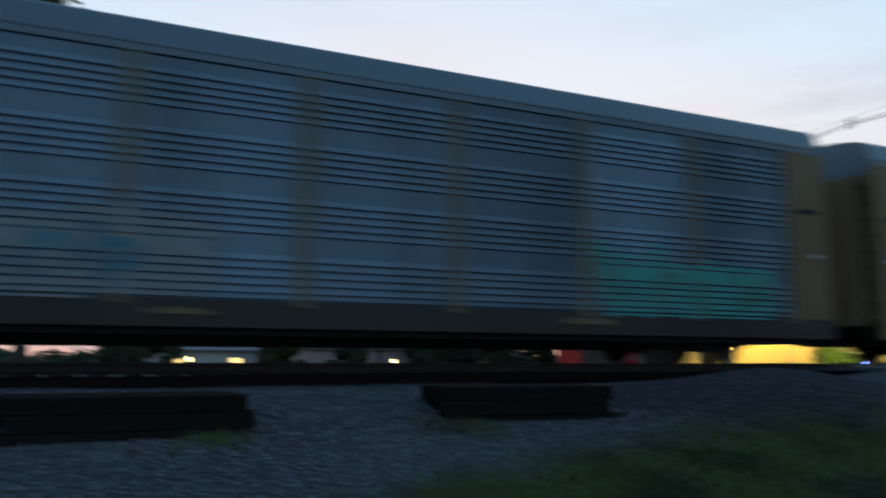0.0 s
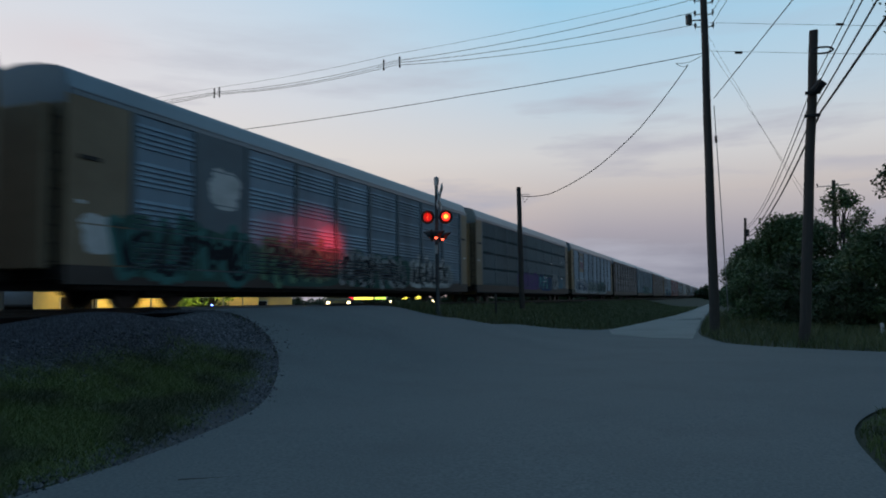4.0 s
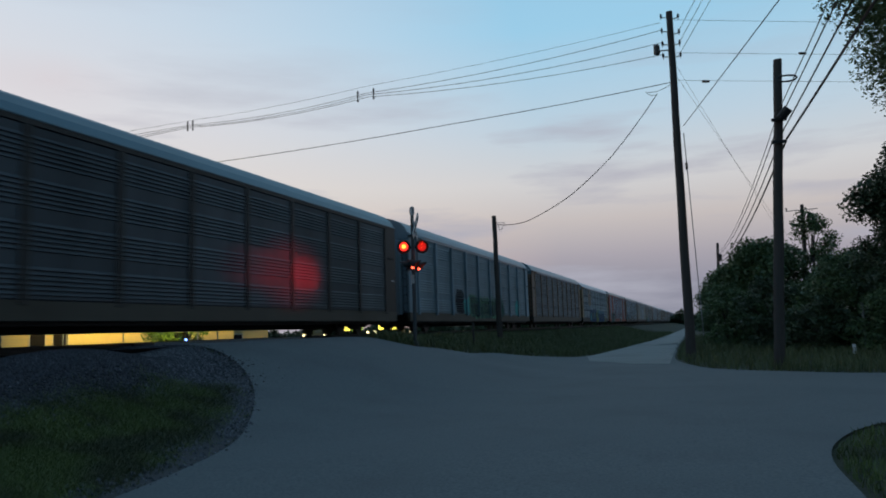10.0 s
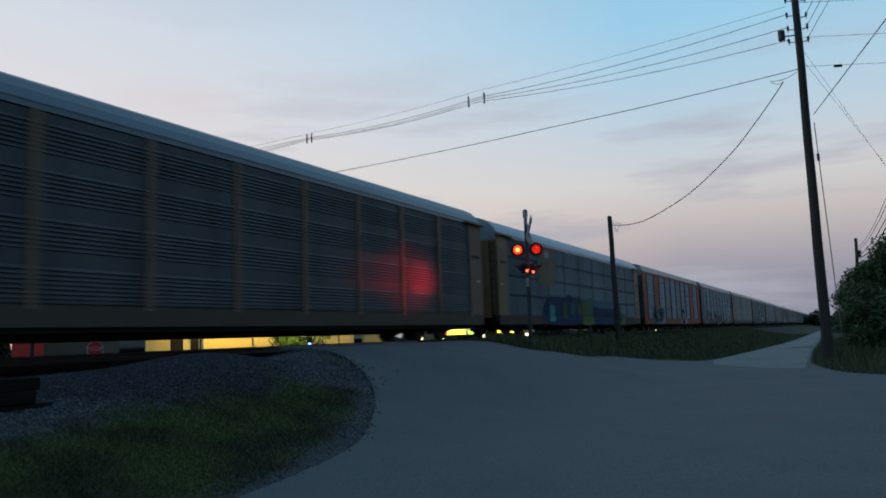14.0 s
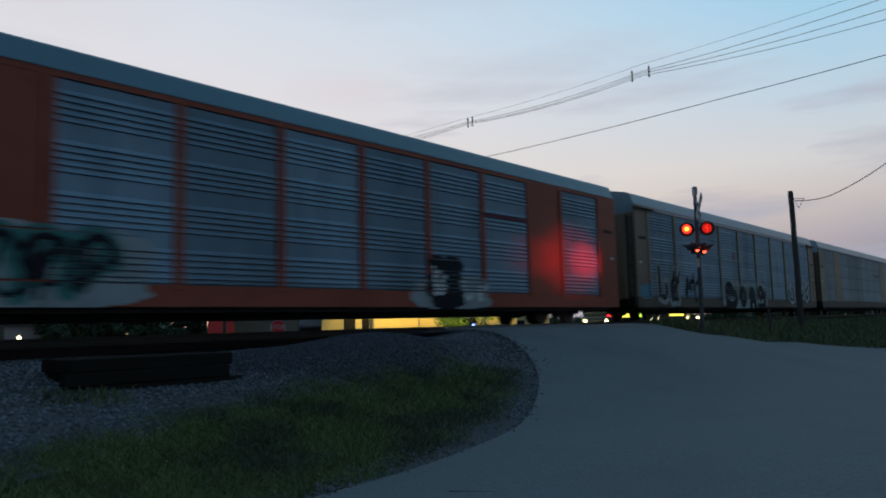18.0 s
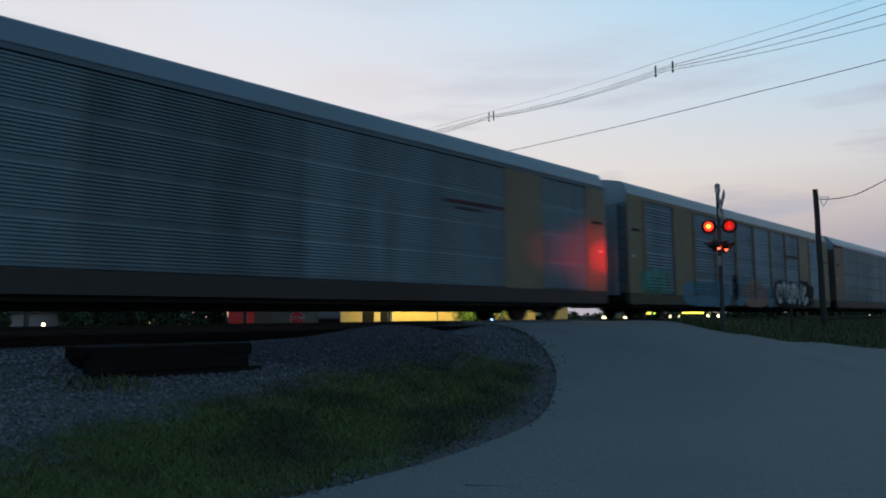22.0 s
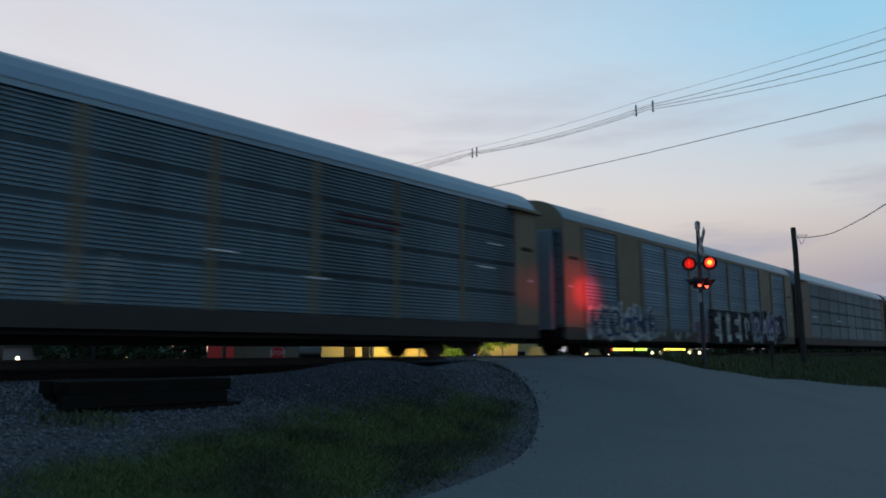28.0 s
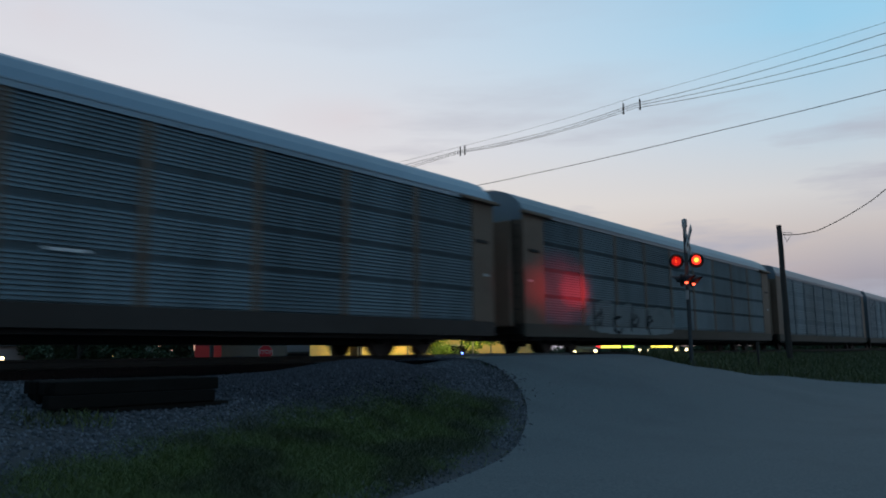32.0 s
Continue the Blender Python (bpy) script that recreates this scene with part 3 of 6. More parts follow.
def signs(n, step=0.85, seed=1):
    """Loose sprayed strokes and bows in a row, no letters."""
    rnd = random.Random(seed)
    out = []
    for i in range(n):
        tip, a0 = rnd.uniform(-0.25, 0.3), rnd.uniform(0, 360)
        bars = [(0.05, rnd.uniform(0, 0.2), 0.05 + tip, rnd.uniform(0.8, 1.15))]
        bars += ring(rnd.uniform(0.25, 0.45), rnd.uniform(0.3, 0.7), rnd.uniform(0.2, 0.36), rnd.uniform(0.22, 0.4), a0, a0 + rnd.uniform(140, 240), 7)
        if rnd.random() < 0.5:
            bars.append((rnd.uniform(0, 0.2), rnd.uniform(0.1, 0.5), rnd.uniform(0.4, 0.7), rnd.uniform(0.4, 0.9)))
        out.append((i * step + rnd.uniform(-0.08, 0.08), bars))
    return out


def tangle(y0, y1, z0, h, seed, base, fill, line):
    """A sprayed piece: a ragged ground, fat interlocking strokes and thin dark lines over them."""
    n = max(2, int((y1 - y0) / (0.8 * h)))
    step = (y1 - y0 - 0.7 * h) / n / h
    return [(base, "blob", y0, y1, z0 - 0.12, z0 + h), (fill, "lines", y0 + 0.15, z0, h, signs(n, step, seed), 0, 0.34), (line, "lines", y0 + 0.25, z0 + 0.04, 0.95 * h, signs(n, step / 0.95, seed), 0, 0.12), (line, "lines", y0 + 0.4, z0, 0.9 * h, signs(n, step / 0.9, seed + 7), 0, 0.09)]


# bay: (kind, width). l louvred, p plain painted plate; posts stand at every joint.
def bays_even(n=9, end=1.18, rear=None):
    rear = rear or end
    w = (BODY_L - end - rear) / n
    return [("p", end)] + [("l", w)] * n + [("p", rear)]


def bays_wide():
    w = (BODY_L - 2 * (1.34 + 2.68 + 1.99)) / 6
    return [("p", 1.34), ("l", 2.68), ("p", 1.99)] + [("l", w)] * 6 + [("p", 1.99), ("l", 2.68), ("p", 1.34)]


def railcar(label, posts, panel, ends, roof, bays, rows=4, ribs=5, depth=0.035, post_w=0.20, post_d=0.05, sill=None, art=(), cap=None, door=None, brow=False, rear_box=True, chord=None, arch=False):
    """An enclosed car carrier. Its near side is +x; y runs from the leading end (0) back; z from the rail."""
    car = thing("railcar", label, "train car", group="cars of the train")
    if ribs > 8:
        depth, post_d = min(depth, 0.026), min(post_d, 0.015)
    P, Q, E, R_ = PAINT[posts], PANEL[panel], PAINT[ends], ROOF[roof]
    # default sill tone: shadow under the panels put into the paint colour
    S_ = PAINT[sill or (posts if posts == "red" else "sill_shade")]
    y0, y1 = BODY_Y, BODY_Y + BODY_L
    piece("roof", (roof, arch), lambda: roof_bm(y0 + 0.02, y1 - 0.02, arch), R_, car)
    piece("side_sill", (posts, 1), lambda: prism(BM(), [(SIDE_X - 0.12, FLOOR_Z - 0.004), (SIDE_X + 0.03, FLOOR_Z - 0.004), (SIDE_X + 0.03, SILL_Z - 0.04), (SIDE_X - 0.12, SILL_Z - 0.04)], 1, y0, y1), S_, car)
    piece("side_sill", (posts, -1), lambda: prism(BM(), [(-SIDE_X - 0.03, FLOOR_Z - 0.004), (-SIDE_X + 0.12, FLOOR_Z - 0.004), (-SIDE_X + 0.12, SILL_Z - 0.04), (-SIDE_X - 0.03, SILL_Z - 0.04)], 1, y0, y1), S_, car)
    piece("underframe", (1,), lambda: box(box(BM(), (-1.3, y0 + 0.05, 0.66), (1.3, y1 - 0.05, 0.95)), (-1.40, y0 + 0.5, 0.44), (1.40, y1 - 0.5, 0.655)), UNDER, car)
    piece("centre_sill", (1,), lambda: box(BM(), (-0.6, y0 + 4.9, 0.28), (0.6, y1 - 4.9, 0.436)), UNDER, car)
    piece("deck", (1,), lambda: box(BM(), (-1.48, y0 + 0.1, 0.955), (1.48, y1 - 0.1, 1.03)), UNDER, car)
    piece("deck", (2,), lambda: box(BM(), (-1.48, y0 + 0.3, 2.85), (1.48, y1 - 0.3, 2.93)), UNDER, car)
    for s, turn in ((1, 0), (-1, 180)):
        piece("top_chord", (1,), lambda: box(BM(), (-0.06, -BODY_L / 2, EAVE - CHORD), (0.02, BODY_L / 2, EAVE - 0.004)), PAINT[chord] if chord else P if posts == "red" else R_, car, (s * SIDE_X, (y0 + y1) / 2, 0), turn)
    y = y0
    for i, (kind, w) in enumerate(bays):
        for s, turn in ((1, 0), (-1, 180)):
            at = (s * SIDE_X, y + w / 2, 0)
            if kind == "l":
                piece("louvred_panel", (round(w, 2), rows, ribs, depth), lambda: panel_bm(w - 0.004, rows, ribs, depth), Q, car, at, turn)
            else:
                first_last = i in (0, len(bays) - 1)
                piece("end_panel" if first_last else "plain_panel", (round(w, 2),), lambda: plate_bm(w - 0.004), E if first_last else P, car, at, turn)
            if i:
                piece("post", (post_w, post_d), lambda: post_bm(post_w, post_d), P, car, (s * SIDE_X, y, 0), turn)
        y += w
    for yy, turn in ((y0, 0), (y1, 180)):
        end = piece("end_frame", (ends, arch), lambda: endcap_bm(arch), (ROOF[cap] if cap in ROOF else PAINT[cap]) if cap else R_, car, (0, yy + (0.06 if turn == 0 else -0.06), 0), turn)
        for sx in (-1, 1):
            piece("end_door", (ends,), lambda: box(door_bm(1.5), (0, -0.09, FLOOR_Z + 1.8), (1.5, -0.04, FLOOR_Z + 1.95)), PAINT[door or ends], car, (0 if sx > 0 else -1.5, yy + (0.05 if turn == 0 else -0.05), 0) if turn == 0 else (1.5 if sx > 0 else 0, yy - 0.05, 0), turn)
        if turn == 0 or rear_box:
            piece("end_housing", (ends,), lambda: box(BM(), (-1.22, -0.34, FLOOR_Z - 0.1), (1.22, -0.045, EAVE - 0.36), 0.03), PAINT[door or ends], car, (0, yy, 0), turn)
        if label != PLAIN:
            piece("ladder", (1,), ladder_bm, UNDER, car, (0, yy, 0), turn)
            lead = 1 if turn == 0 else -1
            piece("door_latch", (1,), lambda: box(BM(), (0, -0.3, -0.05), (0.03, 0.3, 0.05), 0.008), UNDER, car, (SIDE_X + 0.014, yy + lead * 0.62, 3.42))
            piece("stencil_plate", (1,), lambda: box(BM(), (0, -0.12, -0.04), (0.008, 0.12, 0.04)), SPRAY["white"], car, (SIDE_X + 0.014, yy + lead * 0.4, 2.4))
        piece("coupler", (1,), coupler_bm, UNDER, car, (0, yy, 0), turn)
        if brow:
            piece("door_rail", (1,), lambda: box(BM(), (0.0, -0.9, EAVE - 0.125), (0.16, 0.9, EAVE - 0.03), 0.01), E, car, (SIDE_X, yy + (0.75 if turn == 0 else -0.75), 0), 0)
        ty = yy + (3.4 if turn == 0 else -3.4)
        truck = piece("truck", (1,), truck_bm, UNDER, car, (0, ty, 0), 0)
        for wy in (-0.88, 0.88):
            piece("wheelset", (1,), wheel_bm, WHEEL, truck, (0, wy, 0.42), 0)
    layout = [(k, w, y0) for k, w in bays]
    for i, (colour, how, *v) in enumerate(art):
        spans = blob(*v, seed=hash_of(label) + i) if how == "blob" else field(*v) if how == "field" else strokes(*v)
        V, F = skin(spans, layout, rows, ribs, post_w, post_d, 0.003 * i)
        if V:
            # sprayed lettering, and for bright a streak of light laid on as colour
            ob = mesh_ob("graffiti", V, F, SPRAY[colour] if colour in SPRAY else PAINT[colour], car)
            tagged(ob, "sprayed %s paint" % colour, kind="stuff")
            ob.location = (SIDE_X, 0, 0)
    return car


CARS = {}
def add(n, *a, **k):
    CARS[n] = railcar(*a, **k)


add(-2, PLAIN, "tan", "grey", "tan", "mid", bays_even())
add(-1, "grey louvred car carrier with rusty tan posts and teal lettering", "tan", "silver", "mustard", "mid", bays_even(), art=[("grey", "blob", 9.2, 15.3, 0.95, 2.2), ("sky", "lines", 9.6, 1.15, 0.8, signs(5, 1.3, 1184), 0, 0.2), ("teal", "field", 22.5, 26.9, 0.95, 2.0), ("teal", "lines", 22.7, 1.0, 1.1, signs(5, 0.75, 765), 0, 0.3), ("green", "lines", 22.7, 1.0, 0.95, signs(4, 1.15, 765), 0, 0.12), ("mustard", "blob", 14.4, 15.2, 0.72, 0.84), ("mustard", "blob", 21.6, 22.6, 0.72, 0.84)], sill="dark")
add(0, "silver louvred car carrier with tan ends and a long painted mural", "tan", "silver", "mustard", "mid", bays_even(), sill="mustard",
    art=[("maroon", "lines", 8.1, 0.9, 1.75, [(0, [(0, 0, 0, 1), (0, 1, 3.6, 1.05)]), (4.2, [(0, 1, 3.9, 0.98)])], 0, 0.12), ("green", "field", 8.3, 13.6, 0.65, 2.5), ("teal", "blob", 9.2, 10.4, 0.9, 1.9), ("maroon", "blob", 10.3, 10.9, 1.5, 2.0), ("grey", "blob", 11.2, 12.3, 0.85, 1.7), ("black", "blob", 12.6, 14.3, 0.8, 1.05), ("grey", "blob", 12.9, 13.9, 1.3, 2.0), ("grey", "lines", 0, 0, 1, [(0, ring(10.9, 2.3, 0.55, 0.6, 20, 190))], 0, 0.4), ("teal", "blob", 11.6, 13.3, 0.9, 2.3), ("white", "field", 13.8, 16.6, 0.75, 2.7), ("black", "blob", 16.5, 17.8, 0.9, 1.9), ("grey", "blob", 17.8, 21.0, 0.75, 2.2), ("black", "lines", 18.0, 0.95, 0.95, signs(3, 1.2, 422), 0, 0.14)])
add(1, "teal grey louvred car carrier with blue and purple lettering", "grey", "dark", "tan", "mid", bays_even(), sill="dark", art=[("blue", "blob", 1.6, 8.8, 0.75, 1.75), ("purple", "blob", 2.0, 7.6, 1.2, 2.0), ("blue", "lines", 2.2, 0.95, 0.9, signs(4, 1.5, 819), 0, 0.2), ("white", "blob", 8.0, 11.2, 2.95, 3.5), ("grey", "blob", 12.2, 13.8, 0.8, 2.4), ("teal", "blob", 14.3, 18.8, 0.8, 1.9), ("green", "lines", 14.6, 0.95, 0.8, signs(3, 1.5, 461), 0, 0.2), ("sky", "blob", 18.7, 20.4, 0.8, 1.8), ("grey", "blob", 20.4, 21.2, 0.9, 1.7)])
add(2, "silver louvred car carrier with tan end and tangled green lettering", "grey", "silver", "tan", "mid", [("p", 1.95), ("l", 2.3), ("p", 2.3)] + [("l", 2.75)] * 7 + [("p", 1.1)], sill="dark", art=[("white", "blob", 6.7, 8.0, 2.75, 3.9), ("white", "blob", 2.3, 3.2, 1.25, 2.15)] + tangle(3.4, 9.2, 0.8, 1.35, 1142, "deepgreen", "dimteal", "black") + tangle(9.0, 14.2, 0.75, 1.25, 1585, "deepgreen", "green", "black") + tangle(14.0, 20.8, 0.75, 1.2, 1575, "deepgreen", "grey", "black") + tangle(20.6, 26.2, 0.8, 1.15, 711, "grey", "white", "black"))
# the bright blobs on this car are painted streaks of light
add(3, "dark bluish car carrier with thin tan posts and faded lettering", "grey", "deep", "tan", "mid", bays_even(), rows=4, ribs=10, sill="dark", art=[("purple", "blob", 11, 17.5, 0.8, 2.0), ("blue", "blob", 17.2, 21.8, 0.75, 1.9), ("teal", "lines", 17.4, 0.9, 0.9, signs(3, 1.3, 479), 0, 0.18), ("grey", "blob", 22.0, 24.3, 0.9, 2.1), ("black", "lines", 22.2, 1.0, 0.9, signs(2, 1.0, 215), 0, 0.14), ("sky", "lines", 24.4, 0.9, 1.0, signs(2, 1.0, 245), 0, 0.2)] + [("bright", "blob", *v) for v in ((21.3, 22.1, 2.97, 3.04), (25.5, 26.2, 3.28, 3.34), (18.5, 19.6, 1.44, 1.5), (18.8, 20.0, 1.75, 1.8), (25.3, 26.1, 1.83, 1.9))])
add(4, "silver louvred car carrier with yellow ends and tangled lettering", "grey", "silver", "mustard", "mid", bays_even(), art=[("tan", "field", 5.95, 8.3, 2.78, 4.62), ("grey", "field", 6.5, 7.8, 3.72, 4.32), ("blue", "field", 6.7, 7.7, 3.98, 4.12), ("pink", "field", 6.5, 7.8, 3.1, 3.72), ("white", "blob", 3.0, 4.6, 0.9, 1.7)]
    + tangle(3.6, 10.6, 0.75, 1.15, 1117, "grey", "white", "blue") + tangle(10.4, 16.5, 0.75, 1.05, 791, "grey", "grey", "deepgreen") + tangle(16.4, 23.6, 0.75, 1.05, 1569, "grey", "dimteal", "black"))
add(5, "dark maroon car carrier with closed brown posts", "dark", "brown", "dark", "teal", bays_even(), ribs=6, door="dark", cap="pale", chord="dark", arch=True)
add(6, "pale grey car carrier with white posts and ends", "white", "grey", "white", "mid", bays_even(), brow=True, post_d=0.11, art=[("black", "blob", 9.2, 10.7, 1.0, 2.4), ("teal", "blob", 10.7, 12.0, 0.95, 2.0), *tangle(11.9, 20.4, 0.85, 1.2, 1552, "deepgreen", "green", "black"), ("teal", "blob", 23.8, 24.8, 1.0, 2.1)], arch=True)
add(7, "brown car carrier with plain weathered sides", "brown", "brown", "brown", "mid", bays_even(), ribs=7, door="brown", brow=True, cap="teal", arch=True)
# the cars from here on are a little lower
EAVE = 4.75
# its two bright blobs paint in small glints of light
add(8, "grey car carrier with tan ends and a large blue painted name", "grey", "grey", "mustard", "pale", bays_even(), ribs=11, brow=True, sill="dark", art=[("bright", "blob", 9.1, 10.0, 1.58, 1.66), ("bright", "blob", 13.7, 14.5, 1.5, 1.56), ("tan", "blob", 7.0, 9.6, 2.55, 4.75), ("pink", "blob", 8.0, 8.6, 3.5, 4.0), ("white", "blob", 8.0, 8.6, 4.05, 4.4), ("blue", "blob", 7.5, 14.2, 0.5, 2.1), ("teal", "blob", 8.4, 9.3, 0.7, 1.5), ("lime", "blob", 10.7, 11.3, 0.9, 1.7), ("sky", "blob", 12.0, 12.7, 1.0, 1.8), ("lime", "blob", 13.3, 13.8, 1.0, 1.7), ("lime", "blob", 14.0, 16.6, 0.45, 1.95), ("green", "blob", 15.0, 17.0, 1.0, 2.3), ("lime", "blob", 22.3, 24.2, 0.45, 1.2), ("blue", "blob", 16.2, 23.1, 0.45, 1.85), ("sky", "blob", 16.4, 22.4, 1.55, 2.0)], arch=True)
add(9, "rust-red car carrier with grey louvred panels", "red", "silver", "red", "teal", bays_wide(), art=[("grey", "blob", 17.1, 20.5, 0.5, 1.35), ("black", "blob", 17.7, 19.2, 0.5, 1.95), ("white", "lines", 18.0, 0.8, 0.85, signs(1, 1.0, 65), 0, 0.2), ("white", "lines", 19.3, 0.75, 0.55, signs(2, 1.2, 210)), ("maroon", "field", 20.2, 22.6, 3.3, 3.4), *tangle(4.6, 9.8, 0.65, 1.2, 478, "grey", "dimteal", "black")], door="blue", cap="pale")
add(10, "grey car carrier with tan posts and large black bubble letters", "tan", "silver", "brown", "mid", bays_even(), brow=True, art=[("sky", "blob", 2.0, 3.2, 0.9, 1.5), ("grey", "lines", 3.9, 0.85, 1.5, signs(2, 0.85, 210), 0, 0.42), ("black", "lines", 3.9, 0.85, 1.45, signs(2, 0.85, 210), 0, 0.15), ("black", "lines", 6.7, 0.8, 1.1, signs(2, 0.9, 258), 0, 0.2), ("grey", "blob", 11.0, 18.4, 0.5, 1.95), ("black", "lines", 0, 0, 1, [(0, ring(12.5, 1.0, 0.66, 0.36, -175, 120)), (0, ring(12.2, 1.45, 0.36, 0.2, 20, 200)), (0, [(11.8, 0.66, 12.9, 0.62)])], 0, 0.42), ("black", "lines", 0, 0, 1, [(0, ring(14.2, 1.12, 0.34, 0.38)), (0, ring(15.68, 1.22, 0.28, 0.26)), (0, [(15.42, 1.1, 15.4, 0.62), (15.95, 1.1, 16.1, 0.62)])], 0, 0.40), ("black", "lines", 0, 0, 1, [(0, ring(17.1, 1.35, 0.36, 0.26, 20, 270)), (0, [(17.0, 1.05, 17.9, 1.3), (17.75, 1.2, 17.7, 0.6), (16.6, 0.6, 17.7, 0.6)])], 0, 0.34), ("white", "lines", 22.8, 1.0, 1.2, signs(4, 0.95, 707), 0, 0.42), ("black", "lines", 22.8, 1.0, 1.2, signs(4, 0.95, 707), 0, 0.14), ("pink", "blob", 12.8, 13.3, 3.0, 3.35), ("pink", "blob", 19.0, 19.4, 2.9, 3.1)])
add(11, "smooth grey brown car carrier with tan panels", "tan", "dark", "tan", "mid", bays_wide(), ribs=11, depth=0.012, post_w=0.05, post_d=0.004, sill="dark", chord="grey", art=[("maroon", "field", 20.0, 22.7, 3.3, 3.38), ("dark", "field", 20.4, 21.6, 3.14, 3.22)], cap="pale")
add(12, "tan car carrier with grey louvres and painted names", "tan", "silver", "tan", "mid", bays_wide(), chord="tan", art=[("green", "blob", 2.7, 5.2, 0.95, 1.95), ("teal", "lines", 3.0, 1.0, 0.85, signs(3, 0.9, 479), 0, 0.2), ("sky", "blob", 6.6, 11.8, 0.5, 1.6), ("sky", "blob", 12.5, 13.6, 0.55, 1.85), ("black", "blob", 12.2, 12.8, 0.8, 2.0), ("peach", "blob", 13.5, 17.0, 0.5, 1.75), ("grey", "lines", 13.8, 0.8, 0.8, signs(3, 1.2, 466), 0, 0.1), ("sky", "blob", 17.0, 17.8, 0.5, 1.55), ("black", "blob", 17.9, 25.2, 0.5, 1.9), ("white", "lines", 0, 0, 1, [(0, ring(18.9, 1.25, 0.36, 0.36, 20, 290)), (0, ring(19.7, 1.45, 0.26, 0.32, -60, 150)), (0, ring(20.5, 1.3, 0.34, 0.42, 100, 400)), (0, ring(21.5, 1.15, 0.4, 0.3, 0, 250)), (0, [(21.2, 1.75, 22.1, 1.5), (22.3, 0.85, 22.75, 1.7), (22.9, 1.0, 23.5, 1.6), (23.3, 0.8, 23.8, 1.0)])], 0, 0.36),
    ("grey", "lines", 18.7, 0.8, 0.9, signs(5, 1.1, 716), 0, 0.10), ("maroon", "field", 20.0, 22.4, 3.42, 3.5), ("dark", "field", 20.0, 22.4, 3.3, 3.38)], cap="pale", door="white")
add(13, "dark grey blue car carrier with smooth louvred sides", "grey", "grey", "brown", "mid", bays_even(9, 2.3, 1.2), ribs=9, depth=0.02, post_w=0.06, post_d=0.006, brow=True, cap="pale", door="brown", sill="dark", art=[("dark", "field", 9.5, 11.6, 3.42, 3.5), ("dark", "field", 9.5, 11.5, 3.2, 3.28), ("grey", "lines", 4, 0.85, 1.1, signs(6, 1.2, 1565), 0, 0.1), ("dark", "lines", 4.3, 0.85, 1.0, signs(5, 1.4, 730), 0, 0.08)], arch=True)
# bright blobs here: light showing on the side, put in as near-white
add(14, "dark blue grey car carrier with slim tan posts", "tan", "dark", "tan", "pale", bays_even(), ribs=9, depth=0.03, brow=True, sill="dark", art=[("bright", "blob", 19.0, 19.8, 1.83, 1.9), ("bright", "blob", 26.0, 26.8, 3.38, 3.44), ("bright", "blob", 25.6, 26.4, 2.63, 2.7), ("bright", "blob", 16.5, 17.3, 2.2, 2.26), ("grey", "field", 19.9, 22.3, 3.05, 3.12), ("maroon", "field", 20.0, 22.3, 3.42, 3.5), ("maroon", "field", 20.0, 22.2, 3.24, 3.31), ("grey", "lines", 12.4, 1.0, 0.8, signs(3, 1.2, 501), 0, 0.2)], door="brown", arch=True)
add(15, "tan car carrier with black panels and white block letters", "tan", "silver", "tan", "mid", bays_wide(), chord="tan", rear_box=False, art=[("pink", "blob", 13.3, 14.6, 0.45, 1.6), *tangle(3.3, 9.6, 0.7, 1.1, 1713, "grey", "white", "blue"), ("grey", "lines", 9.6, 0.7, 1.0, signs(3, 1.2, 494), 0, 0.2), ("black", "field", 14.85, 21.0, 0.5, 2.16), ("white", "field", 14.5, 20.7, 2.16, 2.21),
    ("white", "lines", 0, 0, 1, [(0, [(16.22, 0.72, 16.22, 1.92), (15.78, 1.62, 16.2, 1.62), (15.72, 1.02, 16.2, 1.02)])], 0, 0.34), ("white", "lines", 0, 0, 1, [(0, [(17.42, 0.85, 17.42, 1.8)])], 0, 0.55),
    ("white", "lines", 0, 0, 1, [(0, [(19.05, 0.75, 19.05, 1.95), (18.45, 1.6, 19.0, 1.6), (18.5, 0.95, 19.0, 0.95)])], 0, 0.34), ("white", "lines", 0, 0, 1, [(0, [(19.95, 0.85, 19.95, 1.8)]), (0, ring(20.1, 1.5, 0.26, 0.24))], 0, 0.24), ("purple", "lines", 21.1, 0.7, 1.2, signs(2, 0.7, 914), 0, 0.24), *tangle(20.9, 26.6, 0.65, 1.5, 1614, "black", "grey", "purple"), ("white", "lines", 21.2, 0.7, 1.3, signs(4, 0.95, 1143), 0, 0.1)], cap="tan", door="white", arch=True)
# all marks on this car are streaks of light given as near-white colour
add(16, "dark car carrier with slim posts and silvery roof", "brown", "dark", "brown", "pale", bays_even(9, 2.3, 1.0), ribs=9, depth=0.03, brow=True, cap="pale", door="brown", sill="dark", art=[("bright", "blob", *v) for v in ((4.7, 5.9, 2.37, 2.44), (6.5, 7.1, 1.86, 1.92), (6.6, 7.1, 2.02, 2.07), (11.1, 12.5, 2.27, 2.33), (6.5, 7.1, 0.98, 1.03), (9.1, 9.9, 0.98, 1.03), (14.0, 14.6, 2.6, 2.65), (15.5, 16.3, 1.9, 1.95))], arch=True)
add(17, "brown car carrier with plain weathered sides", "brown", "dark", "brown", "mid", bays_even(), ribs=9, brow=True, cap="mid", art=[("grey", "blob", 6, 14, 0.7, 1.9), ("black", "lines", 6.5, 0.8, 1.0, signs(4, 1.5, 733), 0, 0.12)], arch=True)
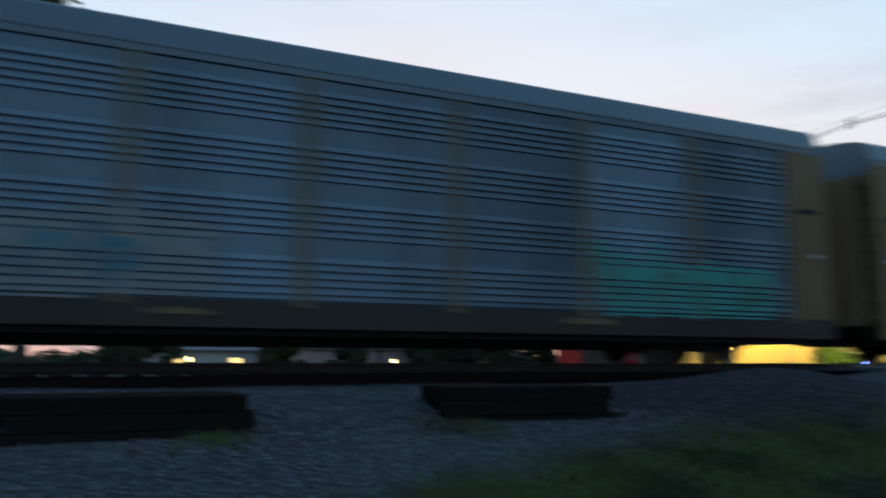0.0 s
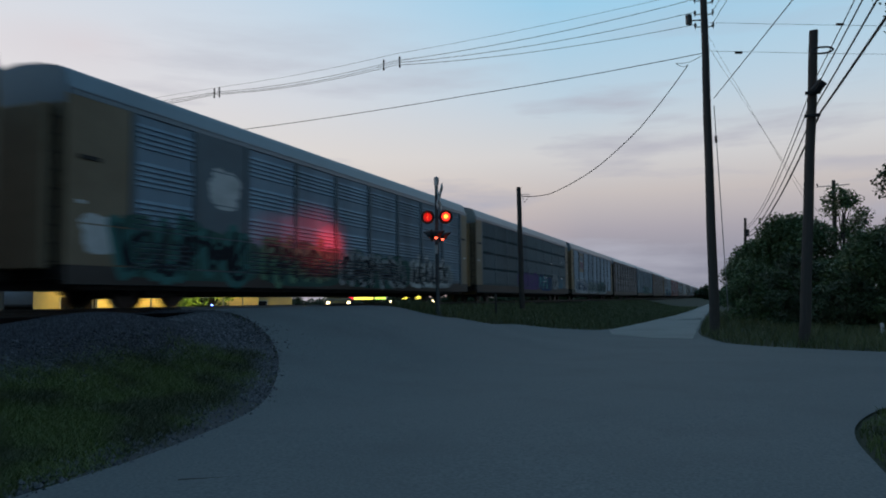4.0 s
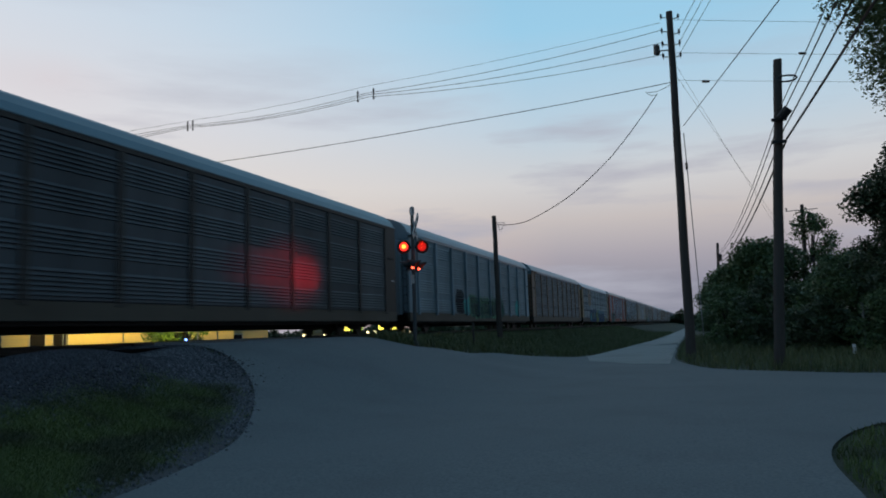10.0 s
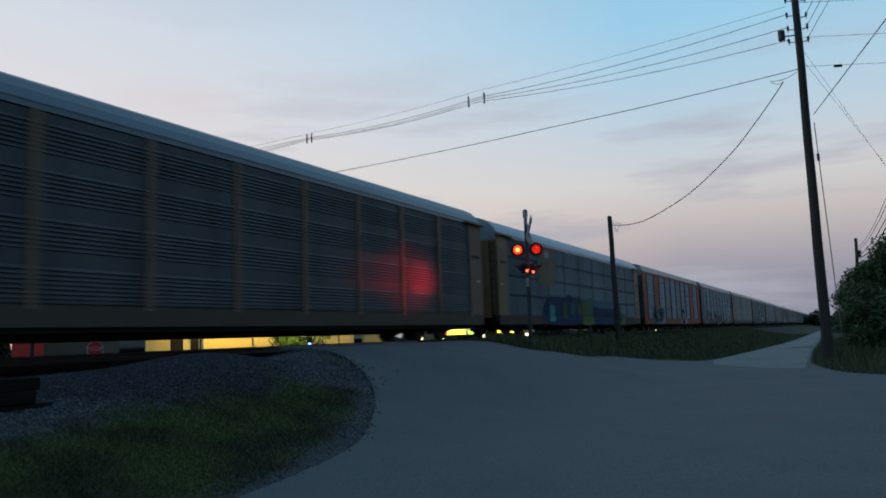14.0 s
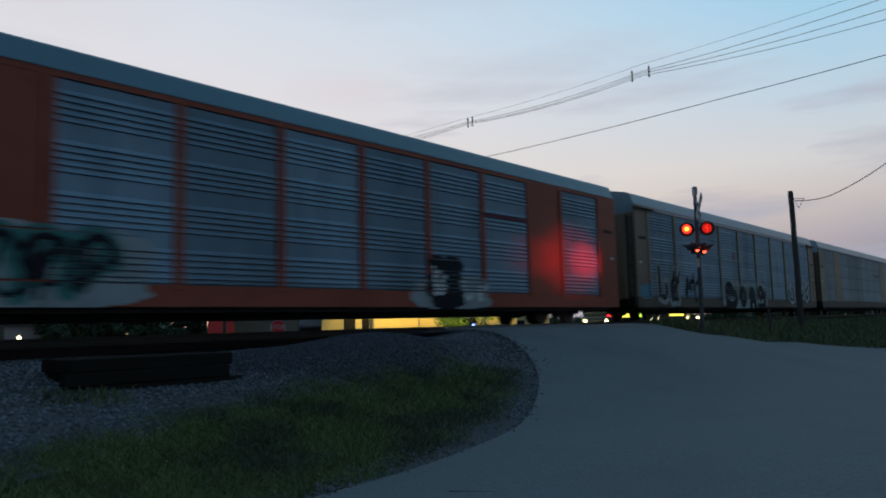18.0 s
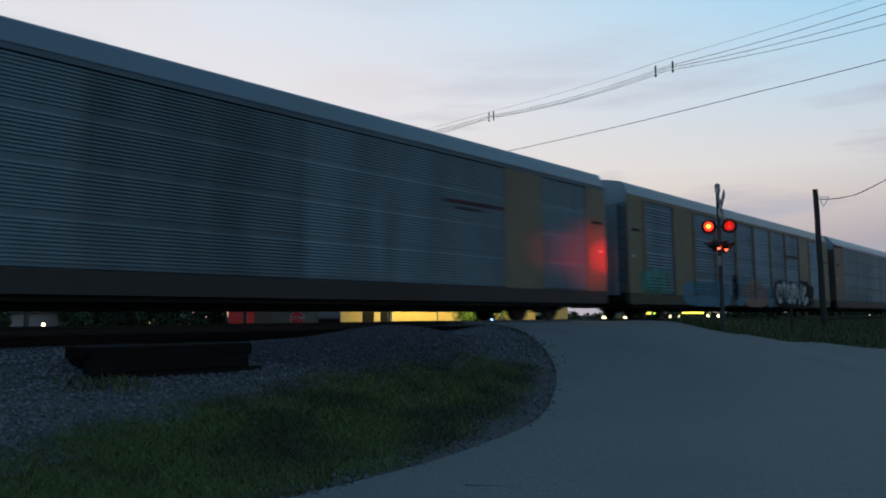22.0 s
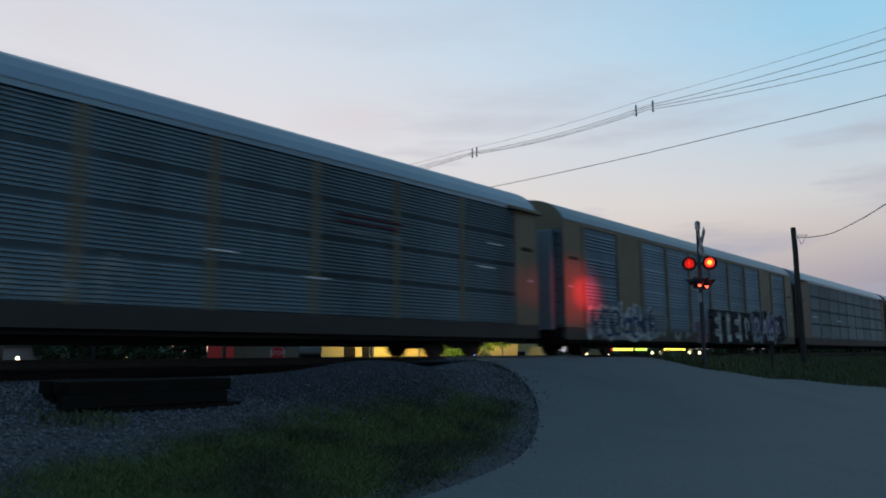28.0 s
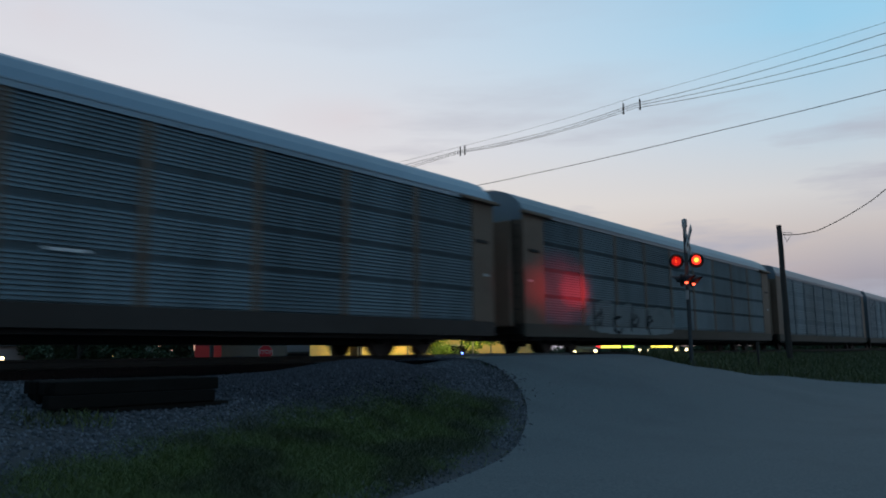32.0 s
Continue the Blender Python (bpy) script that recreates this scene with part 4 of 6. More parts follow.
far_kinds = [("grey", "dark", "brown", "mid"), ("grey", "grey", "tan", "mid"), ("brown", "dark", "brown", "mid"), ("grey", "dim", "tan", "mid"), ("brown", "deep", "brown", "mid"), ("grey", "grey", "grey", "mid")]
for n in range(18, 36):
    a, b_, c, d = far_kinds[(n * 5 + n // 3) % len(far_kinds)]
    add(n, PLAIN, a, b_, c, d, bays_even(), ribs=5 + n % 3, post_d=0.03)


# small changes of pace: time, metres
PACE = ((0, -0.2), (1, 0.05), (2, 0.35), (4, -0.15), (8, -0.65), (11, -0.5), (13, -0.1), (16, -0.2), (19, 0.35), (22, 0.4), (25, 0.55), (28, 0.0), (31, -0.2), (32, -0.5))


def front_at(n, t):
    """Distance along the track from the viewer's foot point to the leading end of car n."""
    return 15.26 + CAR_L * n - 15.6 * t + 0.0163 * t * t


def motions():
    for n, car in CARS.items():
        walk(car, [(float(t), pose(TRACK_X, front_at(n, t) + d, RAIL_Z)) for t, d in PACE])
    # the signal lamps swing in and out by turns, about once a second
    changes = sorted([(6.95 + 1.036 * k, "right") for k in range(-8, 26)] + [(7.43 + 1.036 * k, "left") for k in range(-8, 26)])
    start = [w for t, w in changes if t <= 0.06][-1]
    for bulb, which in FLASH:
        rows = [(0.0, pose(0, -0.14, 0, 0, 0, 0 if which == start else 90))]
        for t, w in changes:
            if 0.07 < t < 31.9:
                a, b = (90, 0) if w == which else (0, 90)
                rows += [(t - 0.034, pose(0, -0.14, 0, 0, 0, a)), (t, pose(0, -0.14, 0, 0, 0, 45)), (t + 0.034, pose(0, -0.14, 0, 0, 0, b))]
        rows.append((32.0, rows[-1][1]))
        walk(bulb, rows)

# ---- poles, wires, signal ----
POLE_WOOD = mat("weathered_pole_timber", (0.075, 0.062, 0.055), 0.9, 0, (0.042, 0.036, 0.033), 22, 1.2, (0.05, 0.045, 0.042), 0.5, 0.004, 0.1, stretch=(1, 1, 0.12))
WIRE = mat("black_cable", (0.015, 0.015, 0.017), 0.6)
WIRE_THIN = mat("bare_grey_wire", (0.05, 0.052, 0.058), 0.5, 0.4)
PORCELAIN = mat("brown_porcelain", (0.045, 0.03, 0.025), 0.25)
GALV = mat("galvanised_steel", (0.32, 0.33, 0.34), 0.45, 0.7, None, 10, 2)
BLACK = mat("black_enamel", (0.014, 0.014, 0.016), 0.6)
SIGN_WHITE = mat("weathered_white_sign", (0.5, 0.5, 0.5), 0.6, 0, None, 8, 2)


def pole(label, foot, top, r0, r1, m=POLE_WOOD):
    t = thing("utility_pole", label, "utility pole", Matrix.Translation(foot))
    d = Vector(top) - Vector(foot)
    # one tapered, slightly crooked shaft
    V, F, n, k = [], [], 10, 12
    for i in range(n + 1):
        u = i / n
        c = d * u + Vector((math.sin(i * 1.7 + d.x), math.cos(i * 1.3), 0)) * (0.08 * r1) * (0 if i in (0, n) else 1)
        for j in range(k):
            a = 2 * math.pi * j / k
            r = (r0 + (r1 - r0) * u) * (1 + 0.04 * math.sin(3 * a + i))
            V.append((c.x + r * math.cos(a), c.y + r * math.sin(a), c.z))
    F = [(i * k + j, i * k + (j + 1) % k, (i + 1) * k + (j + 1) % k, (i + 1) * k + j) for i in range(n) for j in range(k)] + [tuple(range(n * k, n * k + k)), tuple(range(k - 1, -1, -1))]
    mesh_ob("shaft", V, F, m, t)
    return t, d


def on(base, d, z):
    """A point of a leaning shaft at the height z over its foot."""
    return d * (z / d.z)


def insulator(parent, p, lean=(0, 0, 1)):
    bm = BM()
    p, l = Vector(p), Vector(lean)
    for k, r in ((0.0, 0.05), (0.07, 0.06), (0.14, 0.045)):
        tube(bm, p + l * k, p + l * (k + 0.05), r, r * 0.7, 8)
    tube(bm, p - l * 0.1, p, 0.015, 0.015, 6)
    return part("insulator", bm, PORCELAIN, parent)


def cable(label, *pts, sag=0.0, r=0.012, m=WIRE, n=14):
    """A cable through points, one smooth tube; between neighbours it hangs by the sag."""
    P = []
    for a, b in zip(pts, pts[1:]):
        a, b = Vector(a), Vector(b)
        for i in range(n):
            u = i / n
            p = a.lerp(b, u)
            p.z -= sag * 4 * u * (1 - u)
            P.append(p)
    P.append(Vector(pts[-1]))
    V, F, k = [], [], 5
    for i, p in enumerate(P):
        d = (P[min(i + 1, len(P) - 1)] - P[max(i - 1, 0)]).normalized()
        u = d.cross(Vector((0, 0, 1)))
        u = u.normalized() if u.length > 1e-4 else Vector((1, 0, 0))
        v = u.cross(d)
        for j in range(k):
            a = 2 * math.pi * j / k
            V.append(p + u * (r * math.cos(a)) + v * (r * math.sin(a)))
    F = [(i * k + j, i * k + (j + 1) % k, (i + 1) * k + (j + 1) % k, (i + 1) * k + j) for i in range(len(P) - 1) for j in range(k)]
    return tagged(mesh_ob("overhead_cable", V, F, m), label, "cable", "overhead cables")


FA = (-0.42, 33.0, 0.0)
pa, da = pole("tall brown wooden utility pole standing in the grass", FA, (-0.38, 33.0, 15.25), 0.21, 0.135)
for i, (z, sx) in enumerate(((15.0, -1), (14.35, -1), (13.75, -1), (13.2, -1), (14.9, 1), (14.2, 1), (13.7, 1), (13.15, 1))):
    p = on(FA, da, z)
    bm = BM()
    tube(bm, p, p + Vector((sx * 0.34, 0, 0.03)), 0.025, 0.025, 6)
    part("bracket", bm, GALV, pa)
    insulator(pa, p + Vector((sx * 0.36, 0, 0.02)))
bm = BM()
tube(bm, on(FA, da, 13.45) + Vector((-0.62, 0, -0.05)), on(FA, da, 13.45) + Vector((-0.62, 0, 0.35)), 0.14, 0.14, 10)
tube(bm, on(FA, da, 13.5), on(FA, da, 13.5) + Vector((-0.6, 0, 0.05)), 0.03, 0.03, 6)
part("cutout_switch", bm, PORCELAIN, pa, "small black switch on a bracket")
bm = BM()
tube(bm, on(FA, da, 9.7) + Vector((0.28, -0.05, 0)), on(FA, da, 1.0) + Vector((0.55, -0.05, 0)), 0.018, 0.018, 6)
part("guy_guard", bm, GALV, pa, "thin guy wire down the shaft")
bm = BM()
tube(bm, on(FA, da, 8.4) + Vector((0.31, -0.05, 0)), on(FA, da, 8.1) + Vector((0.32, -0.05, 0)), 0.05, 0.05, 8)
part("strain_insulator", bm, PORCELAIN, pa)

# line over the railway to the next pole beyond it
FX = (-58.0, 35.0, -0.8)
px_, dx_ = pole("wooden utility pole beyond the railway", FX, (-58.0, 35.0, 14.0), 0.22, 0.14)
bm = box(BM(), (-0.06, -1.2, 13.9), (0.06, 1.2, 14.02))
part("crossarm", bm, POLE_WOOD, px_)
cable("thin electric wire over the railway", (-0.76, 33.0, 14.82), (-15.2, 33.4, 14.08), (-26.0, 33.7, 13.72), (-58.0, 35.0, 13.9), sag=0.12, r=0.008, m=WIRE_THIN)
cable("electric wire over the railway", (-0.76, 33.0, 14.47), (-15.2, 33.4, 13.72), (-26.4, 33.7, 13.47), (-58.0, 34.2, 13.6), sag=0.24, r=0.013)
cable("electric wire over the railway", (-0.76, 33.0, 13.9), (-15.2, 33.4, 13.62), (-26.4, 33.7, 13.40), (-58.0, 35.0, 13.4), sag=0.28, r=0.013)
cable("electric wire over the railway", (-0.76, 33.0, 13.35), (-15.2, 33.4, 13.50), (-26.4, 33.7, 13.33), (-58.0, 35.8, 13.2), sag=0.26, r=0.013)
cable("black communication cable over the railway", (-0.5, 33.0, 12.05), (-10.96, 33.2, 11.47), (-24.0, 33.5, 11.1), (-58.0, 35.4, 11.6), sag=0.06, r=0.018)
# dark spacers that hold the wires apart
for sx, zz in ((-14.9, 13.62), (-15.8, 13.60), (-26.15, 13.42), (-26.5, 13.42)):
    bm = BM()
    for k in (-0.26, -0.05, 0.14):
        tube(bm, (sx, 33.4 - 0.027 * (sx + 15.2), zz + k), (sx, 33.4 - 0.027 * (sx + 15.2), zz + k + 0.15), 0.055, 0.03, 7)
    tube(bm, (sx, 33.4 - 0.027 * (sx + 15.2), zz - 0.3), (sx, 33.4 - 0.027 * (sx + 15.2), zz + 0.3), 0.018, 0.018, 6)
    tagged(part("wire_spacer", bm, PORCELAIN), "small dark wire spacer hung on overhead wires", "wire spacer", "wire spacers")
# hanging drop to the slim pole by the track
FC = (-9.35, 35.6, 0.45)
pc, dc = pole("slim dark wooden pole beside the track", FC, (-9.35, 35.3, 7.15), 0.14, 0.11)
cable("hanging black service cable", (-1.1, 33.1, 11.65), (-3.2, 33.6, 9.25), (-5.35, 34.1, 7.6), (-7.6, 34.7, 6.65), (-9.2, 35.3, 6.7), sag=0.07, r=0.02)
bm = BM()
tube(bm, (0.0, -0.3, 6.35), (0.55, -0.3, 6.3), 0.012, 0.012, 5)
tube(bm, (0.15, -0.3, 6.3), (0.3, -0.3, 5.9), 0.01, 0.01, 5)
tube(bm, (0.3, -0.3, 5.9), (0.55, -0.3, 6.3), 0.01, 0.01, 5)
part("wire_loop", bm, WIRE, pc)
cable("loop of spare cable at the pole", (-0.55, 33.0, 11.95), (-1.6, 33.0, 11.75), (-1.1, 33.1, 11.65), sag=0.12, r=0.012, n=8)
# wires from the tall pole over the road
for z0, z1 in ((14.2, 14.4), (13.7, 13.9), (13.2, 13.4)):
    cable("electric wire along the side road", (-0.1, 33.0, z0), (9.5, -12.0, z1), sag=0.35, r=0.012)
cable("black service cable over the road", (-0.1, 32.8, 10.0), (8.2, -8.0, 9.6), sag=0.12, r=0.016)
for z0, z1, knob in ((14.85, 14.8, None), (13.35, 13.3, 5.1), (12.1, 12.0, 0.95)):
    cable("thin guy strand to the far side", (-0.2, 33.0, z0), (40.0, 50.0, z1), sag=0.2, r=0.008, m=WIRE_THIN, n=24)
    if knob:
        bm = tube(BM(), (knob - 0.14, 33.03 + knob * 0.423, z0 - 0.06), (knob + 0.14, 33.14 + knob * 0.423, z0 - 0.06), 0.06, 0.06, 8)
        tagged(part("strain_insulator", bm, PORCELAIN), "small dark insulator in a guy strand", "insulator", "guy insulators")
for dx in (0.0, 0.5):
    cable("thin slack guy strand from the tall pole", (-0.2, 33.0, 12.7 - dx), (6.3 + dx, 46.0, 3.2), sag=0.1, r=0.006, m=WIRE_THIN)

FB = (2.35, 26.4, 0.0)
pb, db = pole("weathered wooden pole with thick cables", FB, (3.05, 26.4, 10.25), 0.175, 0.135)
bm = BM()
tube(bm, on(FB, db, 8.3) + Vector((0.05, -0.25, -0.12)), on(FB, db, 8.3) + Vector((0.3, -0.35, 0.16)), 0.17, 0.15, 10)
part("splice_case", bm, BLACK, pb, "black round cable splice case")
for z in (8.15, 7.4):
    bm = box(BM(), (-0.22, -0.28, -0.05), (0.24, -0.16, 0.05), 0.01)
    ob = part("clamp", bm, BLACK, pb)
    ob.location = on(FB, db, z)
bm = BM()
for i in range(14):
    a, b = 2 * math.pi * i / 14, 2 * math.pi * (i + 1) / 14
    tube(bm, (0.75 + 0.3 * math.cos(a), -1.4 + 0.1 * math.sin(a), 9.15 + 0.13 * math.sin(a)), (0.75 + 0.3 * math.cos(b), -1.4 + 0.1 * math.sin(b), 9.15 + 0.13 * math.sin(b)), 0.03, 0.03, 6)
part("cable_coil", bm, WIRE, pb, "coil of spare black cable")
FE = (1.7, 74.0, 0.0)
pe, de = pole("distant wooden pole leaning beside the lane", FE, (2.1, 74.0, 8.9), 0.16, 0.12)
bm = tube(BM(), (0.5, -0.3, 7.2), (0.5, -0.3, 7.8), 0.2, 0.2, 9)
part("splice_case", bm, BLACK, pe)
BUNDLE = [(8.42, -0.06, 0.014, 3.7), (8.22, 0.0, 0.018, 3.8), (7.8, 0.06, 0.022, 3.9), (7.5, 0.14, 0.034, 4.6)]
for zb, dx, r, xn in BUNDLE:
    cable("thick black communication cable along the lane", (2.98 + dx, 26.1, zb), (2.05 + dx * 0.5, 74.0, zb - 0.4), sag=0.9, r=r)
    cable("thick black communication cable along the lane", (2.98 + dx, 26.1, zb), (xn, -16.0, zb + 0.5), sag=0.2, r=r)
pd, dd = pole("far wooden pole among the trees", (7.3, 58.0, 0.0), (7.5, 58.0, 9.7), 0.17, 0.12)
bm = tube(BM(), (-0.9, 0, 9.3), (1.2, 0, 9.35), 0.03, 0.03, 6)
part("crossarm", bm, GALV, pd)
insulator(pd, (-0.85, 0, 9.35))
pf, df = pole("far wooden pole at the end of the lane", (1.0, 120.0, 0.0), (1.0, 120.0, 7.6), 0.15, 0.12)

# the crossing signal
MAST = mat("dull_grey_mast", (0.09, 0.095, 0.10), 0.7, 0.3, None, 10, 2)
LENS_DIM = glow("dim_red_lens", (1.0, 0.015, 0.012), 0.42, (0.2, 0.01, 0.01))
LENS_LIT = glow("lit_signal_lamp", (1.0, 0.11, 0.008), 6.0)
# hot yellow filament spot in the middle of the red lamp
lt = LENS_LIT.node_tree
l_co, l_len, l_ramp = lt.nodes.new("ShaderNodeTexCoord"), lt.nodes.new("ShaderNodeVectorMath"), lt.nodes.new("ShaderNodeValToRGB")
l_len.operation = "LENGTH"
ramp_stops(l_ramp.color_ramp, [(0.0, (1.0, 0.42, 0.05)), (0.05, (1.0, 0.26, 0.015)), (0.075, (0.7, 0.03, 0.008)), (0.14, (0.34, 0.008, 0.006))])
lt.links.new(l_co.outputs["Object"], l_len.inputs[0])
lt.links.new(l_len.outputs["Value"], l_ramp.inputs[0])
lt.links.new(l_ramp.outputs[0], lt.nodes["Principled BSDF"].inputs["Emission Color"])
LENS_SIDE = glow("red_side_lens", (1.0, 0.09, 0.04), 5.0, (0.3, 0.02, 0.02))
MX, MY, MZ = -9.1, 23.4, 0.98
sig = thing("crossing_signal", "railway crossing signal with red flashing lamps and crossed boards", "crossing signal", Matrix.Translation((MX, MY, MZ)))
bm = BM()
tube(bm, (0, 0, 0), (0, 0, 4.72), 0.065, 0.06, 12)
part("mast", bm, MAST, sig, "slim grey steel mast")
bm = BM()
tube(bm, (0, 0, 4.57), (0, 0, 4.82), 0.085, 0.085, 12)
tube(bm, (0, 0, 4.82), (0, 0, 4.86), 0.07, 0.02, 12)
part("cap", bm, GALV, sig)
bm = BM()
tube(bm, (0, 0, 0), (0, 0, 0.25), 0.17, 0.1, 12)
box(bm, (-0.22, -0.22, -0.1), (0.22, 0.22, 0.03), 0.02)
part("base", bm, MAST, sig)
for s in (-1, 1):
    bm = box(BM(), (-0.012, -0.62, -0.11), (0.012, 0.62, 0.11), 0.004)
    ob = part("crossbuck_board", bm, SIGN_WHITE, sig, "white crossed board")
    ob.matrix_basis = pose(0.09 + 0.026 * s, 0, 4.19, s * 45, 0, 8)
    for k in (-0.35, 0.0, 0.35):
        bm = box(BM(), (0.014, k - 0.09, -0.06), (0.018, k + 0.09, 0.06))
        o2 = part("marking", bm, BLACK, ob)
FLASH = []


def lamp_head(x, z, turn, y=-0.1, r=0.15, lit=None, small=False):
    m = pose(0, 0, 0, 0, 0, turn) @ Matrix.Translation((x, y, z))
    bm = BM()
    tube(bm, (0, 0.03, 0), (0, 0.05, 0), r * 1.55, r * 1.55, 24)
    head = part("backing_disc", bm, BLACK, sig, "round black backing disc")
    head.matrix_basis = m
    bm = BM()
    n = 18
    for i in range(n):
        a, b = math.pi * (-0.15 + 1.3 * i / n), math.pi * (-0.15 + 1.3 * (i + 1) / n)
        la, lb = 0.12 + 0.2 * max(0, math.sin(a)), 0.12 + 0.2 * max(0, math.sin(b))
        rr = r * 1.12
        v = [bm.verts.new(q) for q in ((rr * math.cos(a), 0.03, rr * math.sin(a)), (rr * math.cos(b), 0.03, rr * math.sin(b)), (rr * math.cos(b), 0.03 - lb, rr * math.sin(b)), (rr * math.cos(a), 0.03 - la, rr * math.sin(a)))]
        bm.faces.new(v)
    bmesh.ops.remove_doubles(bm, verts=bm.verts[:], dist=1e-4)
    bmesh.ops.solidify(bm, geom=bm.faces[:], thickness=0.008)
    part("hood", bm, BLACK, head)
    bm = BM()
    tube(bm, (0, 0.0, 0), (0, 0.03, 0), r, r, 20)
    part("lens", bm, LENS_SIDE if small else LENS_DIM, head, "red glass lens")
    bm = BM()
    tube(bm, (0, 0.05, 0), (0, 0.22, 0), r * 1.1, r * 0.5, 14)
    part("housing", bm, BLACK, head)
    if lit is not None:
        bm = BM()
        tube(bm, (0, -0.002, 0), (0, 0.002, 0), r * 0.95, r * 0.95, 20)
        bulb = part("lamp_reflector", bm, LENS_LIT, head, "glowing lamp disc that swings to flash")
        bulb.matrix_basis = pose(0, -0.14, 0)
        FLASH.append((bulb, lit))
    return head


bm = BM()
tube(bm, (-0.36, 0.02, 0), (0.36, 0.02, 0), 0.03, 0.03, 8)
arm = part("cross_arm", bm, BLACK, sig)
arm.matrix_basis = pose(0, 0, 3.45, 0, 0, 21)
lamp_head(-0.31, 3.45, 21, lit="left")
lamp_head(0.31, 3.45, 21, lit="right")
bm = BM()
tube(bm, (-0.36, 0.0, 0), (0.36, 0.0, 0), 0.025, 0.025, 8)
arm = part("cross_arm", bm, BLACK, sig)
arm.matrix_basis = pose(0, 0, 2.81, 0, 0, 100)
for x in (-0.33, 0.33):
    lamp_head(x, 2.81, 272, r=0.13, small=True)
    lamp_head(x, 2.81, 92, r=0.13, small=True)
bm = box(BM(), (-0.05, -0.09, 2.2), (0.05, -0.065, 2.5), 0.005)
part("small_plate", bm, SIGN_WHITE, sig)
# red light that the side lamps throw on the passing cars
for energy, cone, target_y, wide in ((1150, 26, 23.6, 1.5), (420, 50, 22.9, 1.5), (200, 24, 20.6, 1.6)):
    beam = new("signal_beam", bpy.data.lights.new("signal_beam", "SPOT"))
    beam.data.energy, beam.data.color, beam.data.spot_size, beam.data.spot_blend, beam.data.shadow_soft_size = energy, (1.0, 0.02, 0.03), radians(cone), 1.0, 0.08
    beam.matrix_world = look((MX - 0.45, MY, MZ + 2.77), (-13.4, target_y, 3.72)) @ Matrix.Diagonal((wide, 0.85, 1, 1))

# its twin across the track, whose red light falls on the ends of the passing cars
TX, TY = -20.6, 13.4
TZ = height(TX, TY)
twin = copy_thing(sig, pose(TX, TY, TZ, 0, 0, 180))
beam = new("signal_beam", bpy.data.lights.new("signal_beam", "SPOT"))
beam.data.energy, beam.data.color, beam.data.spot_size, beam.data.spot_blend, beam.data.shadow_soft_size = 2600, (1.0, 0.02, 0.03), radians(44), 0.6, 0.08
beam.matrix_world = look((TX + 0.5, TY - 0.6, TZ + 2.77), (-14.9, 14.6, 3.6))

# short marker posts and the small lit sign by the hedge
for (x, y, h, lab) in ((-8.85, 29.4, 1.0, "short dark marker post in the grass"), (7.0, 37.8, 2.2, "thin grey sign post in front of the hedge")):
    bm = BM()
    box(bm, (-0.04, -0.03, 0), (0.04, 0.03, h), 0.006)
    ob = tagged(part("marker_post", bm, GALV if h > 1 else POLE_WOOD), lab, "post")
    ob.location = (x, y, height(x, y))
bm = box(BM(), (-0.06, -0.012, 0.12), (0.06, 0.012, 0.5), 0.004)
ob = tagged(part("reflector_plate", bm, mat("pale_reflector", (0.7, 0.66, 0.66), 0.35)), "small upright pale reflector plate on a post", "reflector")
ob.location = (5.7, 33.0, 0.0)
bm = box(BM(), (-0.03, 0.014, 0.0), (0.03, 0.05, 0.52))
part("post", bm, GALV, ob)

# ---- trees ----
BARK = mat("grey_brown_bark", (0.06, 0.05, 0.042), 0.95, 0, (0.03, 0.026, 0.022), 10, 1, None, 0.4, 0.02, stretch=(1, 1, 0.3))


def leaf_mat(name, a, b, patch=None):
    m = bpy.data.materials.new(name)
    m.use_nodes = True
    t = m.node_tree
    p = t.nodes["Principled BSDF"]
    p.inputs["Roughness"].default_value = 0.6
    g = t.nodes.new("ShaderNodeNewGeometry")
    r = t.nodes.new("ShaderNodeMix")
    r.data_type = "RGBA"
    r.inputs[6].default_value, r.inputs[7].default_value = (*a, 1), (*b, 1)
    t.links.new(g.outputs["Random Per Island"], r.inputs[0])
    t.links.new(r.outputs[2], p.inputs["Base Color"])
    if patch:
        # duller patches, half a metre and more across
        co, n, k, x = t.nodes.new("ShaderNodeTexCoord"), t.nodes.new("ShaderNodeTexNoise"), t.nodes.new("ShaderNodeMapRange"), t.nodes.new("ShaderNodeMix")
        n.inputs["Scale"].default_value, n.inputs["Detail"].default_value = 0.9, 4
        k.inputs[1].default_value, k.inputs[2].default_value, k.inputs[4].default_value = 0.44, 0.60, 0.85
        x.data_type = "RGBA"
        x.inputs[7].default_value = (*patch, 1)
        t.links.new(co.outputs["Object"], n.inputs["Vector"])
        t.links.new(n.outputs["Fac"], k.inputs[0])
        t.links.new(k.outputs[0], x.inputs[0])
        t.links.new(r.outputs[2], x.inputs[6])
        t.links.new(x.outputs[2], p.inputs["Base Color"])
    return m


LEAF = leaf_mat("dark_green_leaf", (0.032, 0.062, 0.023), (0.10, 0.155, 0.055))
LEAF_DEEP = leaf_mat("deep_green_leaf", (0.018, 0.036, 0.015), (0.048, 0.078, 0.030))
LEAF_BRIGHT = leaf_mat("fresh_green_leaf", (0.10, 0.17, 0.03), (0.16, 0.24, 0.05))
GRASS = leaf_mat("mown_grass", (0.058, 0.090, 0.022), (0.125, 0.165, 0.036), (0.038, 0.044, 0.018))
GRASS_DRY = leaf_mat("rank_grass", (0.040, 0.058, 0.017), (0.12, 0.135, 0.05))


